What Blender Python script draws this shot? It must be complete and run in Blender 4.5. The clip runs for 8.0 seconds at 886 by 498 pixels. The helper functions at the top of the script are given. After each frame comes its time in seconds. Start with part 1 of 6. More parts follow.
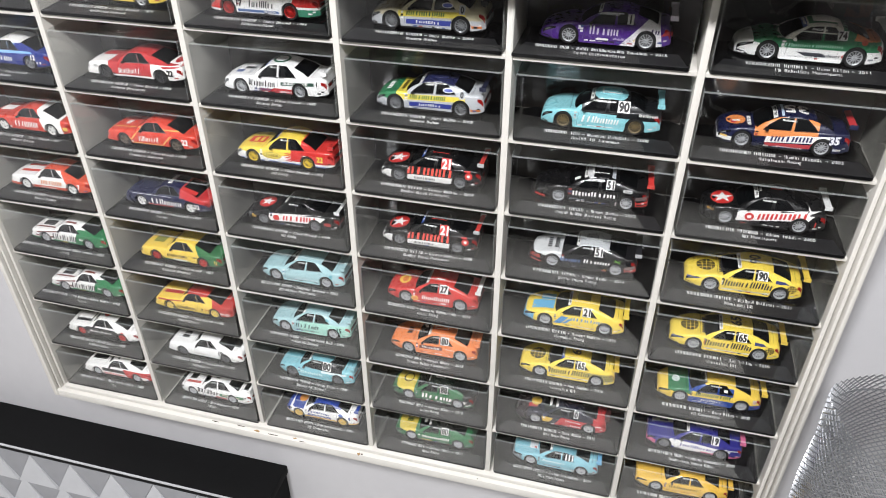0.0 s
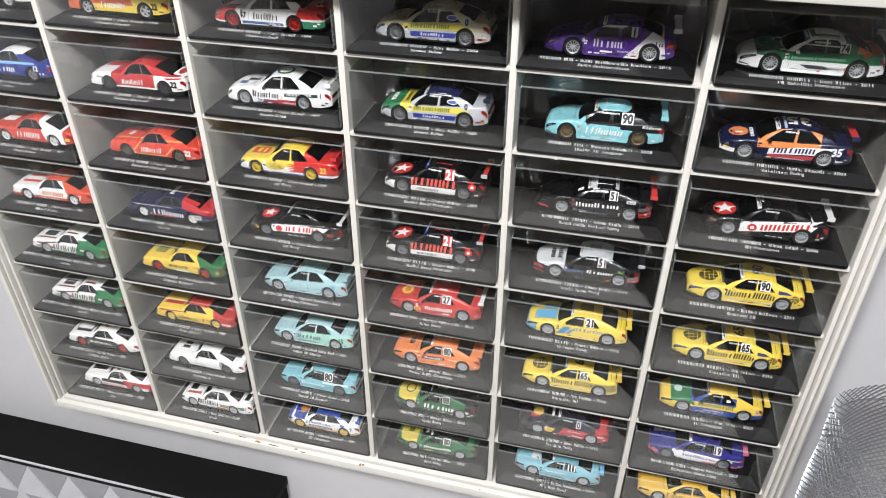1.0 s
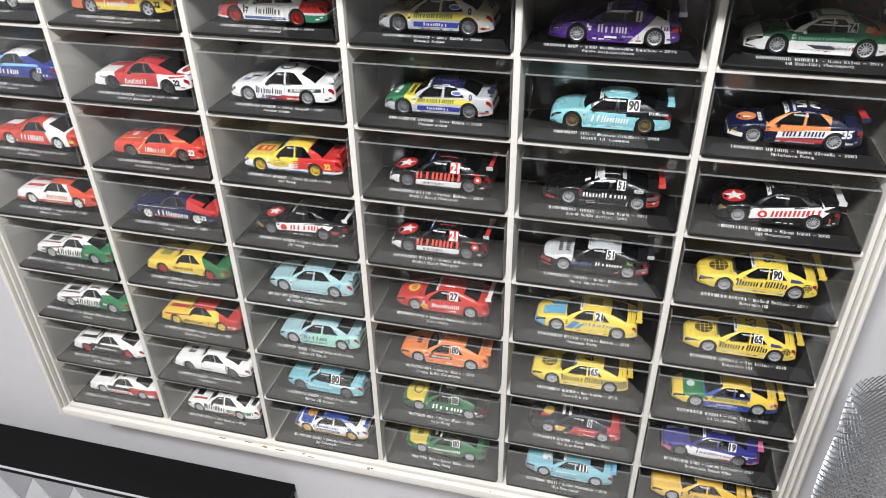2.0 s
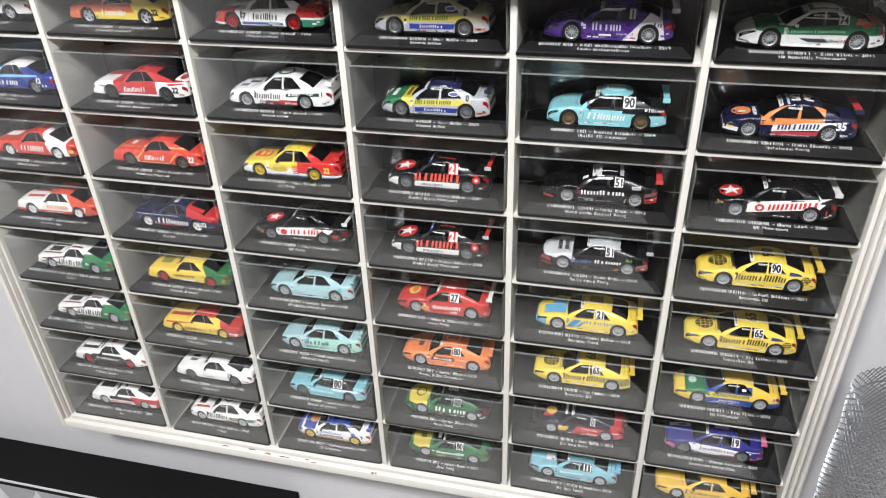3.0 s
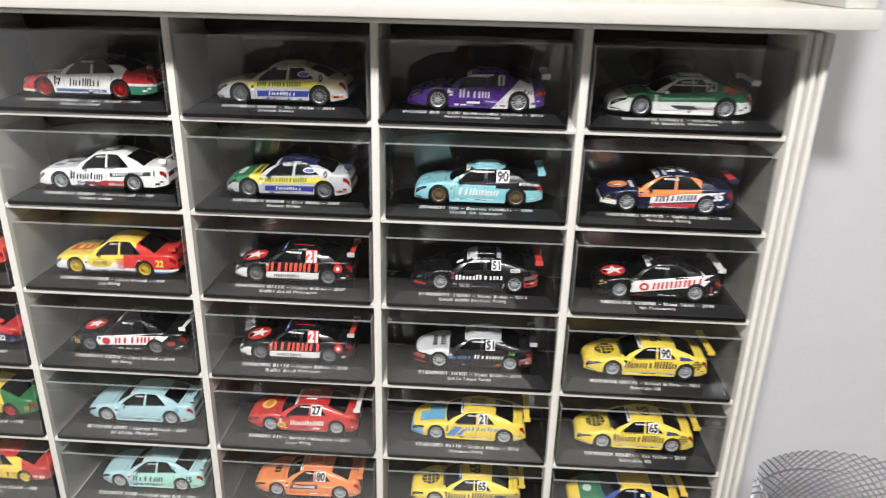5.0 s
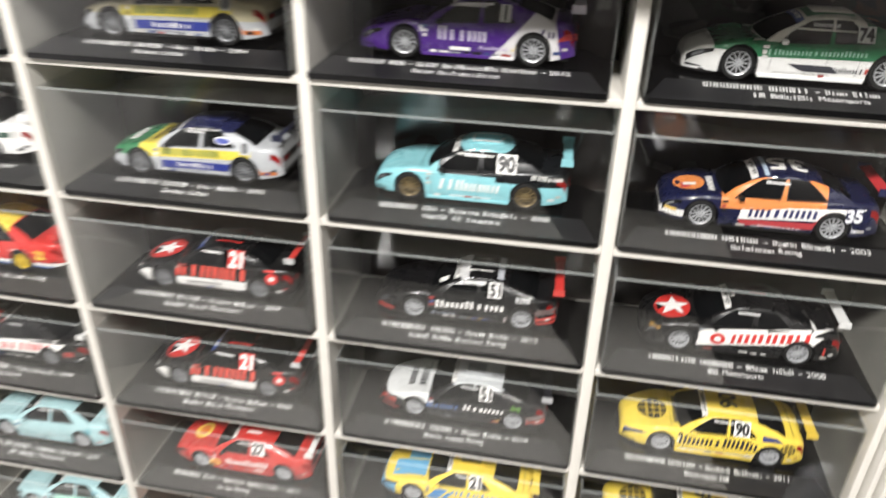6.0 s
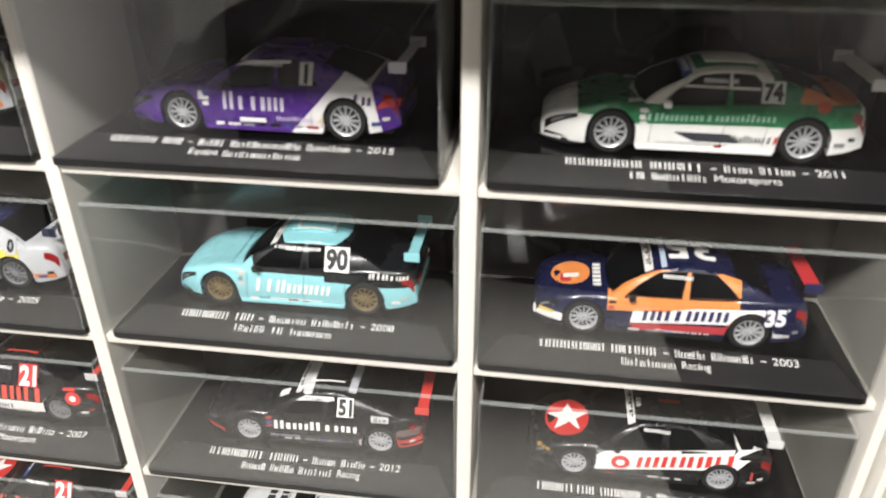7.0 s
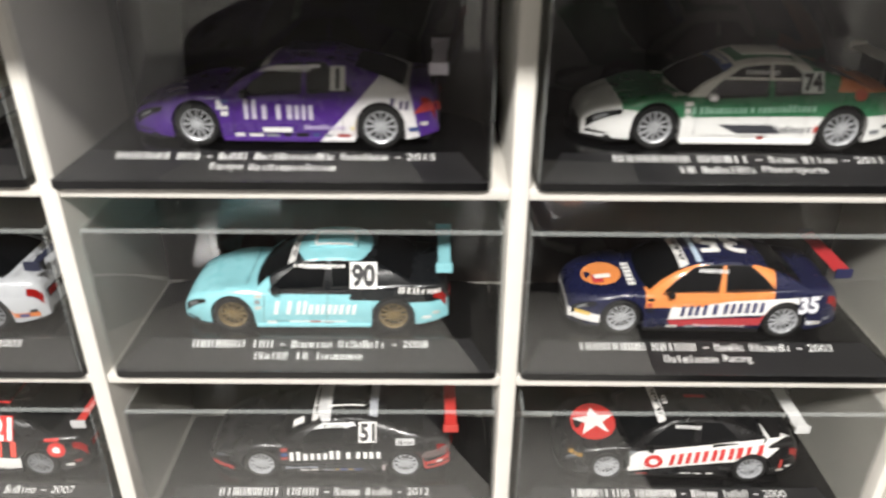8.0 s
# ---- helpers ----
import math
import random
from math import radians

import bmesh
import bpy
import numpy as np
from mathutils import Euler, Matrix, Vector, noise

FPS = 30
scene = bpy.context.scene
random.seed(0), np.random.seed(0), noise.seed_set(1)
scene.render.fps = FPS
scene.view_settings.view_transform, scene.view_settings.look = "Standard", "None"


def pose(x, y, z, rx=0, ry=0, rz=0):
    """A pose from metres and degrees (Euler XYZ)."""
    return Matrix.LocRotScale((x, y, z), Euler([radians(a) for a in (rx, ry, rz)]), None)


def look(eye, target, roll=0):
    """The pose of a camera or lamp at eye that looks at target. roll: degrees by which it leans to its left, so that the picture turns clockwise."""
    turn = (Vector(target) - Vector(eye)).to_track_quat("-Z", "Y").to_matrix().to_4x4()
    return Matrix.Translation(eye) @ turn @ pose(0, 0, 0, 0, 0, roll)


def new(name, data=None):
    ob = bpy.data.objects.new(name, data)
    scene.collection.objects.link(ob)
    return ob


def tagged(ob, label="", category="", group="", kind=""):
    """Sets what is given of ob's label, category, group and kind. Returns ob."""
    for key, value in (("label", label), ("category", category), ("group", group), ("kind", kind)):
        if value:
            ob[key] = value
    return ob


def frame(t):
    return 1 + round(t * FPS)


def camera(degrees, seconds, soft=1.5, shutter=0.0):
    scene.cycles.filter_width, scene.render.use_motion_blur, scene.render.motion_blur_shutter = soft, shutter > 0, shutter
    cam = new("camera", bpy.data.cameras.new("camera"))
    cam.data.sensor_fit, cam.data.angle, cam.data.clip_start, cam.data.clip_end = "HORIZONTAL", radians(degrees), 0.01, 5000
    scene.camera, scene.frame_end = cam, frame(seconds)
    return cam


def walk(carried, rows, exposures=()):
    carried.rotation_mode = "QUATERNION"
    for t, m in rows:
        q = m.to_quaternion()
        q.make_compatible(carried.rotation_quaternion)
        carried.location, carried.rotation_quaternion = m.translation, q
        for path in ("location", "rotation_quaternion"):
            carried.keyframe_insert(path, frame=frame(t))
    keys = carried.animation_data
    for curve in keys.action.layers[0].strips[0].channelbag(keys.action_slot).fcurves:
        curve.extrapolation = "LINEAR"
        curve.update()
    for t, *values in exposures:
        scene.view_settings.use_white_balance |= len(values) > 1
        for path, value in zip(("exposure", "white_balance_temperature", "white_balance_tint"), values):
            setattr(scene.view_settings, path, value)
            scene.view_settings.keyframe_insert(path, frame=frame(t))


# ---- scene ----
cam = camera(62.7, 8.0, 0.5, 0.5)
# a small aperture, focused on the rack from where the walk begins
cam.data.dof.use_dof, cam.data.dof.focus_distance, cam.data.dof.aperture_fstop = True, 0.85, 20.0
PATH = [
    (0, (0.694, -0.568, 1.634), (0.276, 1.018, 0.489), -0.1),
    (0.5, (0.691, -0.566, 1.634), (0.271, 1.028, 0.502), -0.2),
    (1, (0.686, -0.569, 1.637), (0.278, 1.032, 0.509), 0.1),
    (1.5, (0.683, -0.574, 1.636), (0.289, 1.027, 0.503), -0.1),
    (1.7, (0.685, -0.573, 1.628), (0.271, 1.034, 0.511), -0.5),
    (2.8, (0.688, -0.584, 1.603), (0.264, 1.058, 0.542), -1.9),
    (3, (0.687, -0.583, 1.609), (0.259, 1.055, 0.544), -2.1),
    (3.2, (0.697, -0.575, 1.612), (0.228, 1.063, 0.565), -2.9),
    (3.5, (0.697, -0.584, 1.599), (0.262, 1.116, 0.639), -1.6),
    (3.8, (0.687, -0.581, 1.595), (0.364, 1.192, 0.729), -1.1),
    (4, (0.707, -0.572, 1.592), (0.428, 1.217, 0.741), -1.4),
    (4.2, (0.695, -0.566, 1.596), (0.472, 1.214, 0.712), -1.1),
    (4.5, (0.687, -0.552, 1.569), (0.59, 1.284, 0.78), 0.2),
    (4.7, (0.676, -0.549, 1.549), (0.634, 1.315, 0.824), 1.2),
    (5.8, (0.708, -0.372, 1.53), (0.41, 1.372, 0.598), 1.6),
    (6, (0.723, -0.321, 1.523), (0.43, 1.399, 0.547), 1.4),
    (6.2, (0.74, -0.285, 1.518), (0.453, 1.441, 0.549), 2.0),
    (6.5, (0.756, -0.25, 1.524), (0.492, 1.488, 0.57), 2.0),
    (7, (0.773, -0.22, 1.523), (0.523, 1.516, 0.562), 0.0),
    (7.2, (0.769, -0.22, 1.526), (0.546, 1.527, 0.578), 0.0),
    (7.5, (0.762, -0.218, 1.524), (0.641, 1.536, 0.571), 0.1),
    (8, (0.725, -0.214, 1.516), (0.731, 1.557, 0.588), 0.5),
]
walk(cam, [(t, look(eye, target, roll)) for t, eye, target, roll in PATH], [(0, -0.06, 6500, 10), (3.2, -0.02, 6500, 10), (3.6, 0.04, 6500, 10), (4.3, -0.14, 6500, 10), (4.8, -0.1, 6600, 10), (5.8, 0.14, 6900, 10), (8, 0.2, 7000, 10)])

world = bpy.data.worlds.new("world")
scene.world = world
world.use_nodes = True
world.node_tree.nodes["Background"].inputs[0].default_value = (0.75, 0.78, 0.85, 1)
world.node_tree.nodes["Background"].inputs[1].default_value = 0.05

# square ceiling lights: the room's, then an unseen one added as right-hand fill
CEILING_Z = 2.8
LAMPS = ((0.29, -1.38, 76.0), (1.05, -1.3, 27.0))
for lx, ly, power in LAMPS:
    lamp_data = bpy.data.lights.new("ceiling_light_panel", "AREA")
    lamp_data.shape, lamp_data.size, lamp_data.energy = "SQUARE", 0.22, power
    lamp_data.color = (0.985, 0.985, 1.02)
    new("ceiling_light_panel", lamp_data).matrix_world = pose(lx, ly, CEILING_Z - 0.034)


# ---- materials ----
def rgb(code):
    out = []
    for i in (0, 2, 4):
        c = int(code[i:i + 2], 16) / 255
        out.append(c / 12.92 if c < 0.04045 else ((c + 0.055) / 1.055) ** 2.4)
    return (*out, 1.0)


def material(name, colour, rough=0.5, metal=0.0, grain=0.0, grain_scale=60.0, bump=0.0, bump_scale=400.0, coat=0.0, stain=0.0, stain_scale=6.0, rough_var=0.0):
    m = bpy.data.materials.new(name)
    m.use_nodes = True
    nt = m.node_tree
    bsdf = nt.nodes["Principled BSDF"]
    colour = rgb(colour) if isinstance(colour, str) else (*colour[:3], 1.0)
    bsdf.inputs["Base Color"].default_value = colour
    bsdf.inputs["Roughness"].default_value = rough
    bsdf.inputs["Metallic"].default_value = metal
    bsdf.inputs["Coat Weight"].default_value = coat
    bsdf.inputs["Coat Roughness"].default_value = 0.06
    coords = nt.nodes.new("ShaderNodeTexCoord")
    here = coords.outputs["Object"]
    last = None
    for amount, scale in ((grain, grain_scale), (stain, stain_scale)):
        if amount <= 0:
            continue
        tex = nt.nodes.new("ShaderNodeTexNoise")
        tex.inputs["Scale"].default_value, tex.inputs["Detail"].default_value = scale, 5.0
        nt.links.new(here, tex.inputs["Vector"])
        ramp = nt.nodes.new("ShaderNodeMapRange")
        ramp.inputs["From Min"].default_value, ramp.inputs["From Max"].default_value = 0.3, 0.7
        ramp.inputs["To Min"].default_value, ramp.inputs["To Max"].default_value = 1 - amount, 1.0
        nt.links.new(tex.outputs["Fac"], ramp.inputs["Value"])
        mul = nt.nodes.new("ShaderNodeMix")
        mul.data_type, mul.blend_type = "RGBA", "MULTIPLY"
        mul.inputs["Factor"].default_value = 1.0
        if last is None:
            mul.inputs["A"].default_value = colour
        else:
            nt.links.new(last, mul.inputs["A"])
        nt.links.new(ramp.outputs["Result"], mul.inputs["B"])
        last = mul.outputs["Result"]
    if last is not None:
        nt.links.new(last, bsdf.inputs["Base Color"])
    if rough_var > 0:
        tex = nt.nodes.new("ShaderNodeTexNoise")
        tex.inputs["Scale"].default_value, tex.inputs["Detail"].default_value = stain_scale * 3, 4.0
        nt.links.new(here, tex.inputs["Vector"])
        ramp = nt.nodes.new("ShaderNodeMapRange")
        ramp.inputs["To Min"].default_value, ramp.inputs["To Max"].default_value = rough - rough_var, rough + rough_var
        nt.links.new(tex.outputs["Fac"], ramp.inputs["Value"])
        nt.links.new(ramp.outputs["Result"], bsdf.inputs["Roughness"])
    if bump > 0:
        tex = nt.nodes.new("ShaderNodeTexNoise")
        tex.inputs["Scale"].default_value, tex.inputs["Detail"].default_value = bump_scale, 4.0
        nt.links.new(here, tex.inputs["Vector"])
        b = nt.nodes.new("ShaderNodeBump")
        b.inputs["Strength"].default_value, b.inputs["Distance"].default_value = bump, 0.001
        nt.links.new(tex.outputs["Fac"], b.inputs["Height"])
        nt.links.new(b.outputs["Normal"], bsdf.inputs["Normal"])
    return m


def clear_plastic(name, tint, gloss_rough=0.03, base_gloss=0.08):
    """Thin clear sheet: passes light straight on, and mirrors by the angle."""
    m = bpy.data.materials.new(name)
    m.use_nodes = True
    nt = m.node_tree
    nt.nodes.clear()
    out = nt.nodes.new("ShaderNodeOutputMaterial")
    clear = nt.nodes.new("ShaderNodeBsdfTransparent")
    clear.inputs[0].default_value = (*tint, 1)
    gloss = nt.nodes.new("ShaderNodeBsdfGlossy")
    gloss.inputs["Roughness"].default_value = gloss_rough
    face = nt.nodes.new("ShaderNodeLayerWeight")
    face.inputs["Blend"].default_value = 0.5
    power = nt.nodes.new("ShaderNodeMath")
    power.operation = "POWER"
    power.inputs[1].default_value = 4.0
    nt.links.new(face.outputs["Facing"], power.inputs[0])
    fres = nt.nodes.new("ShaderNodeMath")
    fres.operation = "MULTIPLY_ADD"
    fres.inputs[1].default_value, fres.inputs[2].default_value = 0.9, base_gloss
    nt.links.new(power.outputs[0], fres.inputs[0])
    mix = nt.nodes.new("ShaderNodeMixShader")
    nt.links.new(fres.outputs[0], mix.inputs[0])
    nt.links.new(clear.outputs[0], mix.inputs[1])
    nt.links.new(gloss.outputs[0], mix.inputs[2])
    nt.links.new(mix.outputs[0], out.inputs[0])
    return m


WHITE_PAINT = material("white_paint", "cecbc3", 0.38, grain=0.05, grain_scale=90, bump=0.12, bump_scale=160, stain=0.07, stain_scale=9, rough_var=0.08)
WALL_PAINT = material("grey_wall_paint", "c0bfc0", 0.75, grain=0.03, grain_scale=40, bump=0.25, bump_scale=240, stain=0.04, stain_scale=3)
DARK_WALL = material("dark_brown_wall", "3a3635", 0.6, grain=0.15, grain_scale=20, bump=0.1, stain=0.15)
CEILING_PAINT = material("ceiling_paint", "e6e5e2", 0.8, bump=0.2, bump_scale=200, stain=0.03)
FLOOR_TILE = material("floor_tile", "d6d4ce", 0.25, grain=0.05, grain_scale=14, stain=0.06, bump=0.03)
BACK_PANEL = material("dark_back_panel", "32261f", 0.55, grain=0.25, grain_scale=30, bump=0.1, stain=0.2, stain_scale=8)
CREAM_PANEL = material("cream_back_panel", "e0dbcb", 0.5, grain=0.05, stain=0.06, stain_scale=5)
BASE_BLACK = material("black_plinth_plastic", "0c0c0d", 0.24, grain=0.2, grain_scale=300, bump=0.03, bump_scale=900, stain=0.2, stain_scale=25, rough_var=0.06)
BASE_FRONT_LIT = material("black_plinth_front_lit", "1b1b1d", 0.5, grain=0.2, grain_scale=300, bump=0.04, bump_scale=900, stain=0.15, stain_scale=25, rough_var=0.05)
ACRYLIC = clear_plastic("clear_acrylic", (0.955, 0.96, 0.955))
ACRYLIC_EDGE = material("acrylic_edge", "c9cfcc", 0.18, coat=0.3)
edge_nodes = ACRYLIC_EDGE.node_tree
edge_clear = edge_nodes.nodes.new("ShaderNodeBsdfTransparent")
edge_mix = edge_nodes.nodes.new("ShaderNodeMixShader")
edge_mix.inputs[0].default_value = 0.24
edge_nodes.links.new(edge_clear.outputs[0], edge_mix.inputs[1])
edge_nodes.links.new(edge_nodes.nodes["Principled BSDF"].outputs[0], edge_mix.inputs[2])
edge_nodes.links.new(edge_mix.outputs[0], edge_nodes.nodes["Material Output"].inputs[0])
SILVER_INK = material("silver_ink", "ececea", 0.6, grain=0.05, grain_scale=500)
BLACK_BOARD = material("black_board", "070708", 0.8, grain=0.3, grain_scale=40, bump=0.1, stain=0.2, stain_scale=7)
BLACK_BOARD.node_tree.nodes["Principled BSDF"].inputs["Specular IOR Level"].default_value = 0.2
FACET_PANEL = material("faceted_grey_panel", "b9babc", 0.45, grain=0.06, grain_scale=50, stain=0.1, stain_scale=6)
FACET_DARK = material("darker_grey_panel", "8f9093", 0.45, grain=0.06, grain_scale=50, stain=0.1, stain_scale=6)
STEEL = material("expanded_steel", "a4a6a9", 0.34, metal=0.78, grain=0.15, grain_scale=120, rough_var=0.1, stain_scale=12)
CHIP = material("bare_wood_chip", "a08258", 0.8, grain=0.4, grain_scale=500)
# groove shade as fill colours; the darker also draws the paint's cracks
GROOVE_SHADE = material("dusty_groove", "8e897e", 0.8, grain=0.25, grain_scale=200)
CRACK_AND_SHADE = material("crack_and_shade", "4c4438", 0.9, grain=0.3, grain_scale=300)
LAMP_GLOW = bpy.data.materials.new("lamp_diffuser")
LAMP_GLOW.use_nodes = True
LAMP_GLOW.node_tree.nodes["Principled BSDF"].inputs["Emission Color"].default_value = (1, 0.985, 0.965, 1)
LAMP_GLOW.node_tree.nodes["Principled BSDF"].inputs["Emission Strength"].default_value = 9.0
TYRE = material("tyre_rubber", "161616", 0.75, grain=0.2, grain_scale=900)
CAR_GLASS = material("tinted_model_glass", "0d0f11", 0.08, grain=0.2, grain_scale=80, coat=0.3)
TRIM = material("black_plastic_trim", "101010", 0.45, grain=0.2, grain_scale=500)
CHROME = material("headlamp_chrome", "a3a6ab", 0.2, metal=0.7)
LAMP_RED = material("tail_lamp_red", "8e1210", 0.2, coat=0.6)

def muted(code, grey=0.13, dim=1.02):
    c = rgb(code)
    lum = 0.25 * c[0] + 0.65 * c[1] + 0.1 * c[2]
    return tuple((v * (1 - grey) + lum * grey) * dim for v in c[:3]) + (1.0,)


flat_inks = {}


def ink(code):
    if code not in flat_inks:
        flat_inks[code] = material("decal_ink", muted(code), 0.42, grain=0.06, grain_scale=700, coat=0.1)
    return flat_inks[code]


def livery(base, zones):
    """Paint in fields of colour, parted by planes: zones of (colour, ((a, b, c, d), ...)) where a x + b y + c z > d in millimetres."""
    m = material("model_paint", muted(base), 0.28, coat=0.6, rough_var=0.06, stain_scale=60, bump=0.02, bump_scale=1500)
    nt = m.node_tree
    bsdf = nt.nodes["Principled BSDF"]
    coords = nt.nodes.new("ShaderNodeTexCoord")
    last = None
    for colour, planes in zones:
        mask = None
        for a, b, c, d in planes:
            dot = nt.nodes.new("ShaderNodeVectorMath")
            dot.operation = "DOT_PRODUCT"
            dot.inputs[1].default_value = (a * 1000, b * 1000, c * 1000 / 0.93)
            nt.links.new(coords.outputs["Object"], dot.inputs[0])
            test = nt.nodes.new("ShaderNodeMath")
            test.operation = "GREATER_THAN"
            test.inputs[1].default_value = d
            nt.links.new(dot.outputs["Value"], test.inputs[0])
            if mask is None:
                mask = test.outputs[0]
            else:
                both = nt.nodes.new("ShaderNodeMath")
                both.operation = "MULTIPLY"
                nt.links.new(mask, both.inputs[0])
                nt.links.new(test.outputs[0], both.inputs[1])
                mask = both.outputs[0]
        mix = nt.nodes.new("ShaderNodeMix")
        mix.data_type = "RGBA"
        nt.links.new(mask, mix.inputs["Factor"])
        if last is None:
            mix.inputs["A"].default_value = muted(base)
        else:
            nt.links.new(last, mix.inputs["A"])
        mix.inputs["B"].default_value = muted(colour)
        last = mix.outputs["Result"]
    if last is not None:
        nt.links.new(last, bsdf.inputs["Base Color"])
    return m


# ---- mesh helpers ----
def mesh_of(name, bm, mat, smooth=0.0):
    me = bpy.data.meshes.new(name)
    bmesh.ops.recalc_face_normals(bm, faces=bm.faces)
    bm.to_mesh(me)
    bm.free()
    for one in (mat if isinstance(mat, (list, tuple)) else [mat]):
        me.materials.append(one)
    if smooth > 0:
        for p in me.polygons:
            p.use_smooth = True
        me.set_sharp_from_angle(angle=radians(smooth))
    return me


def part(name, bm, mat, parent, label="", smooth=0.0):
    me = bm if isinstance(bm, bpy.types.Mesh) else mesh_of(name, bm, mat, smooth)
    ob = new(name, me)
    ob.parent = parent
    if label:
        tagged(ob, label)
    return ob


def thing(name, m, label, category, group="", kind=""):
    ob = new(name)
    ob.empty_display_size = 0.02
    ob.matrix_world = m
    return tagged(ob, label, category, group, kind)


def box(bm, x0, x1, y0, y1, z0, z1, bevel=0.0):
    vs = [bm.verts.new((x, y, z)) for z in (z0, z1) for y in (y0, y1) for x in (x0, x1)]
    fs = [bm.faces.new([vs[i] for i in f]) for f in ((0, 2, 3, 1), (4, 5, 7, 6), (0, 1, 5, 4), (2, 6, 7, 3), (0, 4, 6, 2), (1, 3, 7, 5))]
    if bevel > 0:
        es = list({e for f in fs for e in f.edges})
        bmesh.ops.bevel(bm, geom=es, offset=bevel, segments=2, profile=0.5, affect="EDGES")
    return bm


def boxes(*rows, bevel=0.0):
    bm = bmesh.new()
    for r in rows:
        box(bm, *r, bevel=bevel)
    return bm


def slab(name, x0, x1, y0, y1, z0, z1, mat, parent, label="", bevel=0.0006):
    """A board with its origin at its lower corner."""
    ob = part(name, boxes((0, x1 - x0, 0, y1 - y0, 0, z1 - z0), bevel=bevel), mat, parent, label, smooth=35)
    ob.location = (x0, y0, z0)
    return ob


def setting(name, x0, x1, y0, y1, z0, z1, mat, label, category):
    ob = new(name, mesh_of(name, boxes((x0, x1, y0, y1, z0, z1)), mat))
    return tagged(ob, label, category, kind="structure")


# ---- the room ----
WALL_Y = 0.078
setting("wall_north", -1.3, 1.3, WALL_Y, WALL_Y + 0.12, 0, CEILING_Z, WALL_PAINT, "light grey painted wall behind the display rack", "wall")
# the dark south and east walls are unseen, added to darken the covers' reflections
setting("wall_south", -1.3, 1.3, -4.72, -4.6, 0, CEILING_Z, DARK_WALL, "unseen dark wall at the far side, added to darken reflections", "wall")
setting("wall_west", -1.42, -1.3, -4.72, WALL_Y + 0.12, 0, CEILING_Z, WALL_PAINT, "light grey painted side wall", "wall")
setting("wall_east", 1.3, 1.42, -4.72, WALL_Y + 0.12, 0, CEILING_Z, DARK_WALL, "unseen dark side wall, added to darken reflections", "wall")
setting("floor", -1.42, 1.42, -4.72, WALL_Y + 0.12, -0.1, 0, FLOOR_TILE, "pale glazed tile floor of the room", "floor")
setting("ceiling", -1.42, 1.42, -4.72, WALL_Y + 0.12, CEILING_Z, CEILING_Z + 0.1, CEILING_PAINT, "white painted ceiling", "ceiling")


def ceiling_light(x, y):
    t = thing("ceiling_light", pose(x, y, CEILING_Z), "square white ceiling light with a glowing diffuser", "ceiling light", group="ceiling lights")
    part("housing", boxes((-0.13, 0.13, -0.13, 0.13, -0.028, 0), bevel=0.004), CEILING_PAINT, t, smooth=30)
    part("diffuser", boxes((-0.11, 0.11, -0.11, 0.11, -0.031, -0.027), bevel=0.001), LAMP_GLOW, t, "glowing white diffuser", smooth=30)


# the second fixture only houses the added fill
for lx, ly, power in LAMPS:
    ceiling_light(lx, ly)

# ---- the display rack: six columns, eight rows ----
PX, PZ, Z0 = 0.15, 0.0745, 0.902
COLS, ROWS_N = 6, 8
X1, Z1 = PX * COLS, Z0 + PZ * ROWS_N
DIV, SHELF = 0.006, 0.004
BACK_Y = 0.07


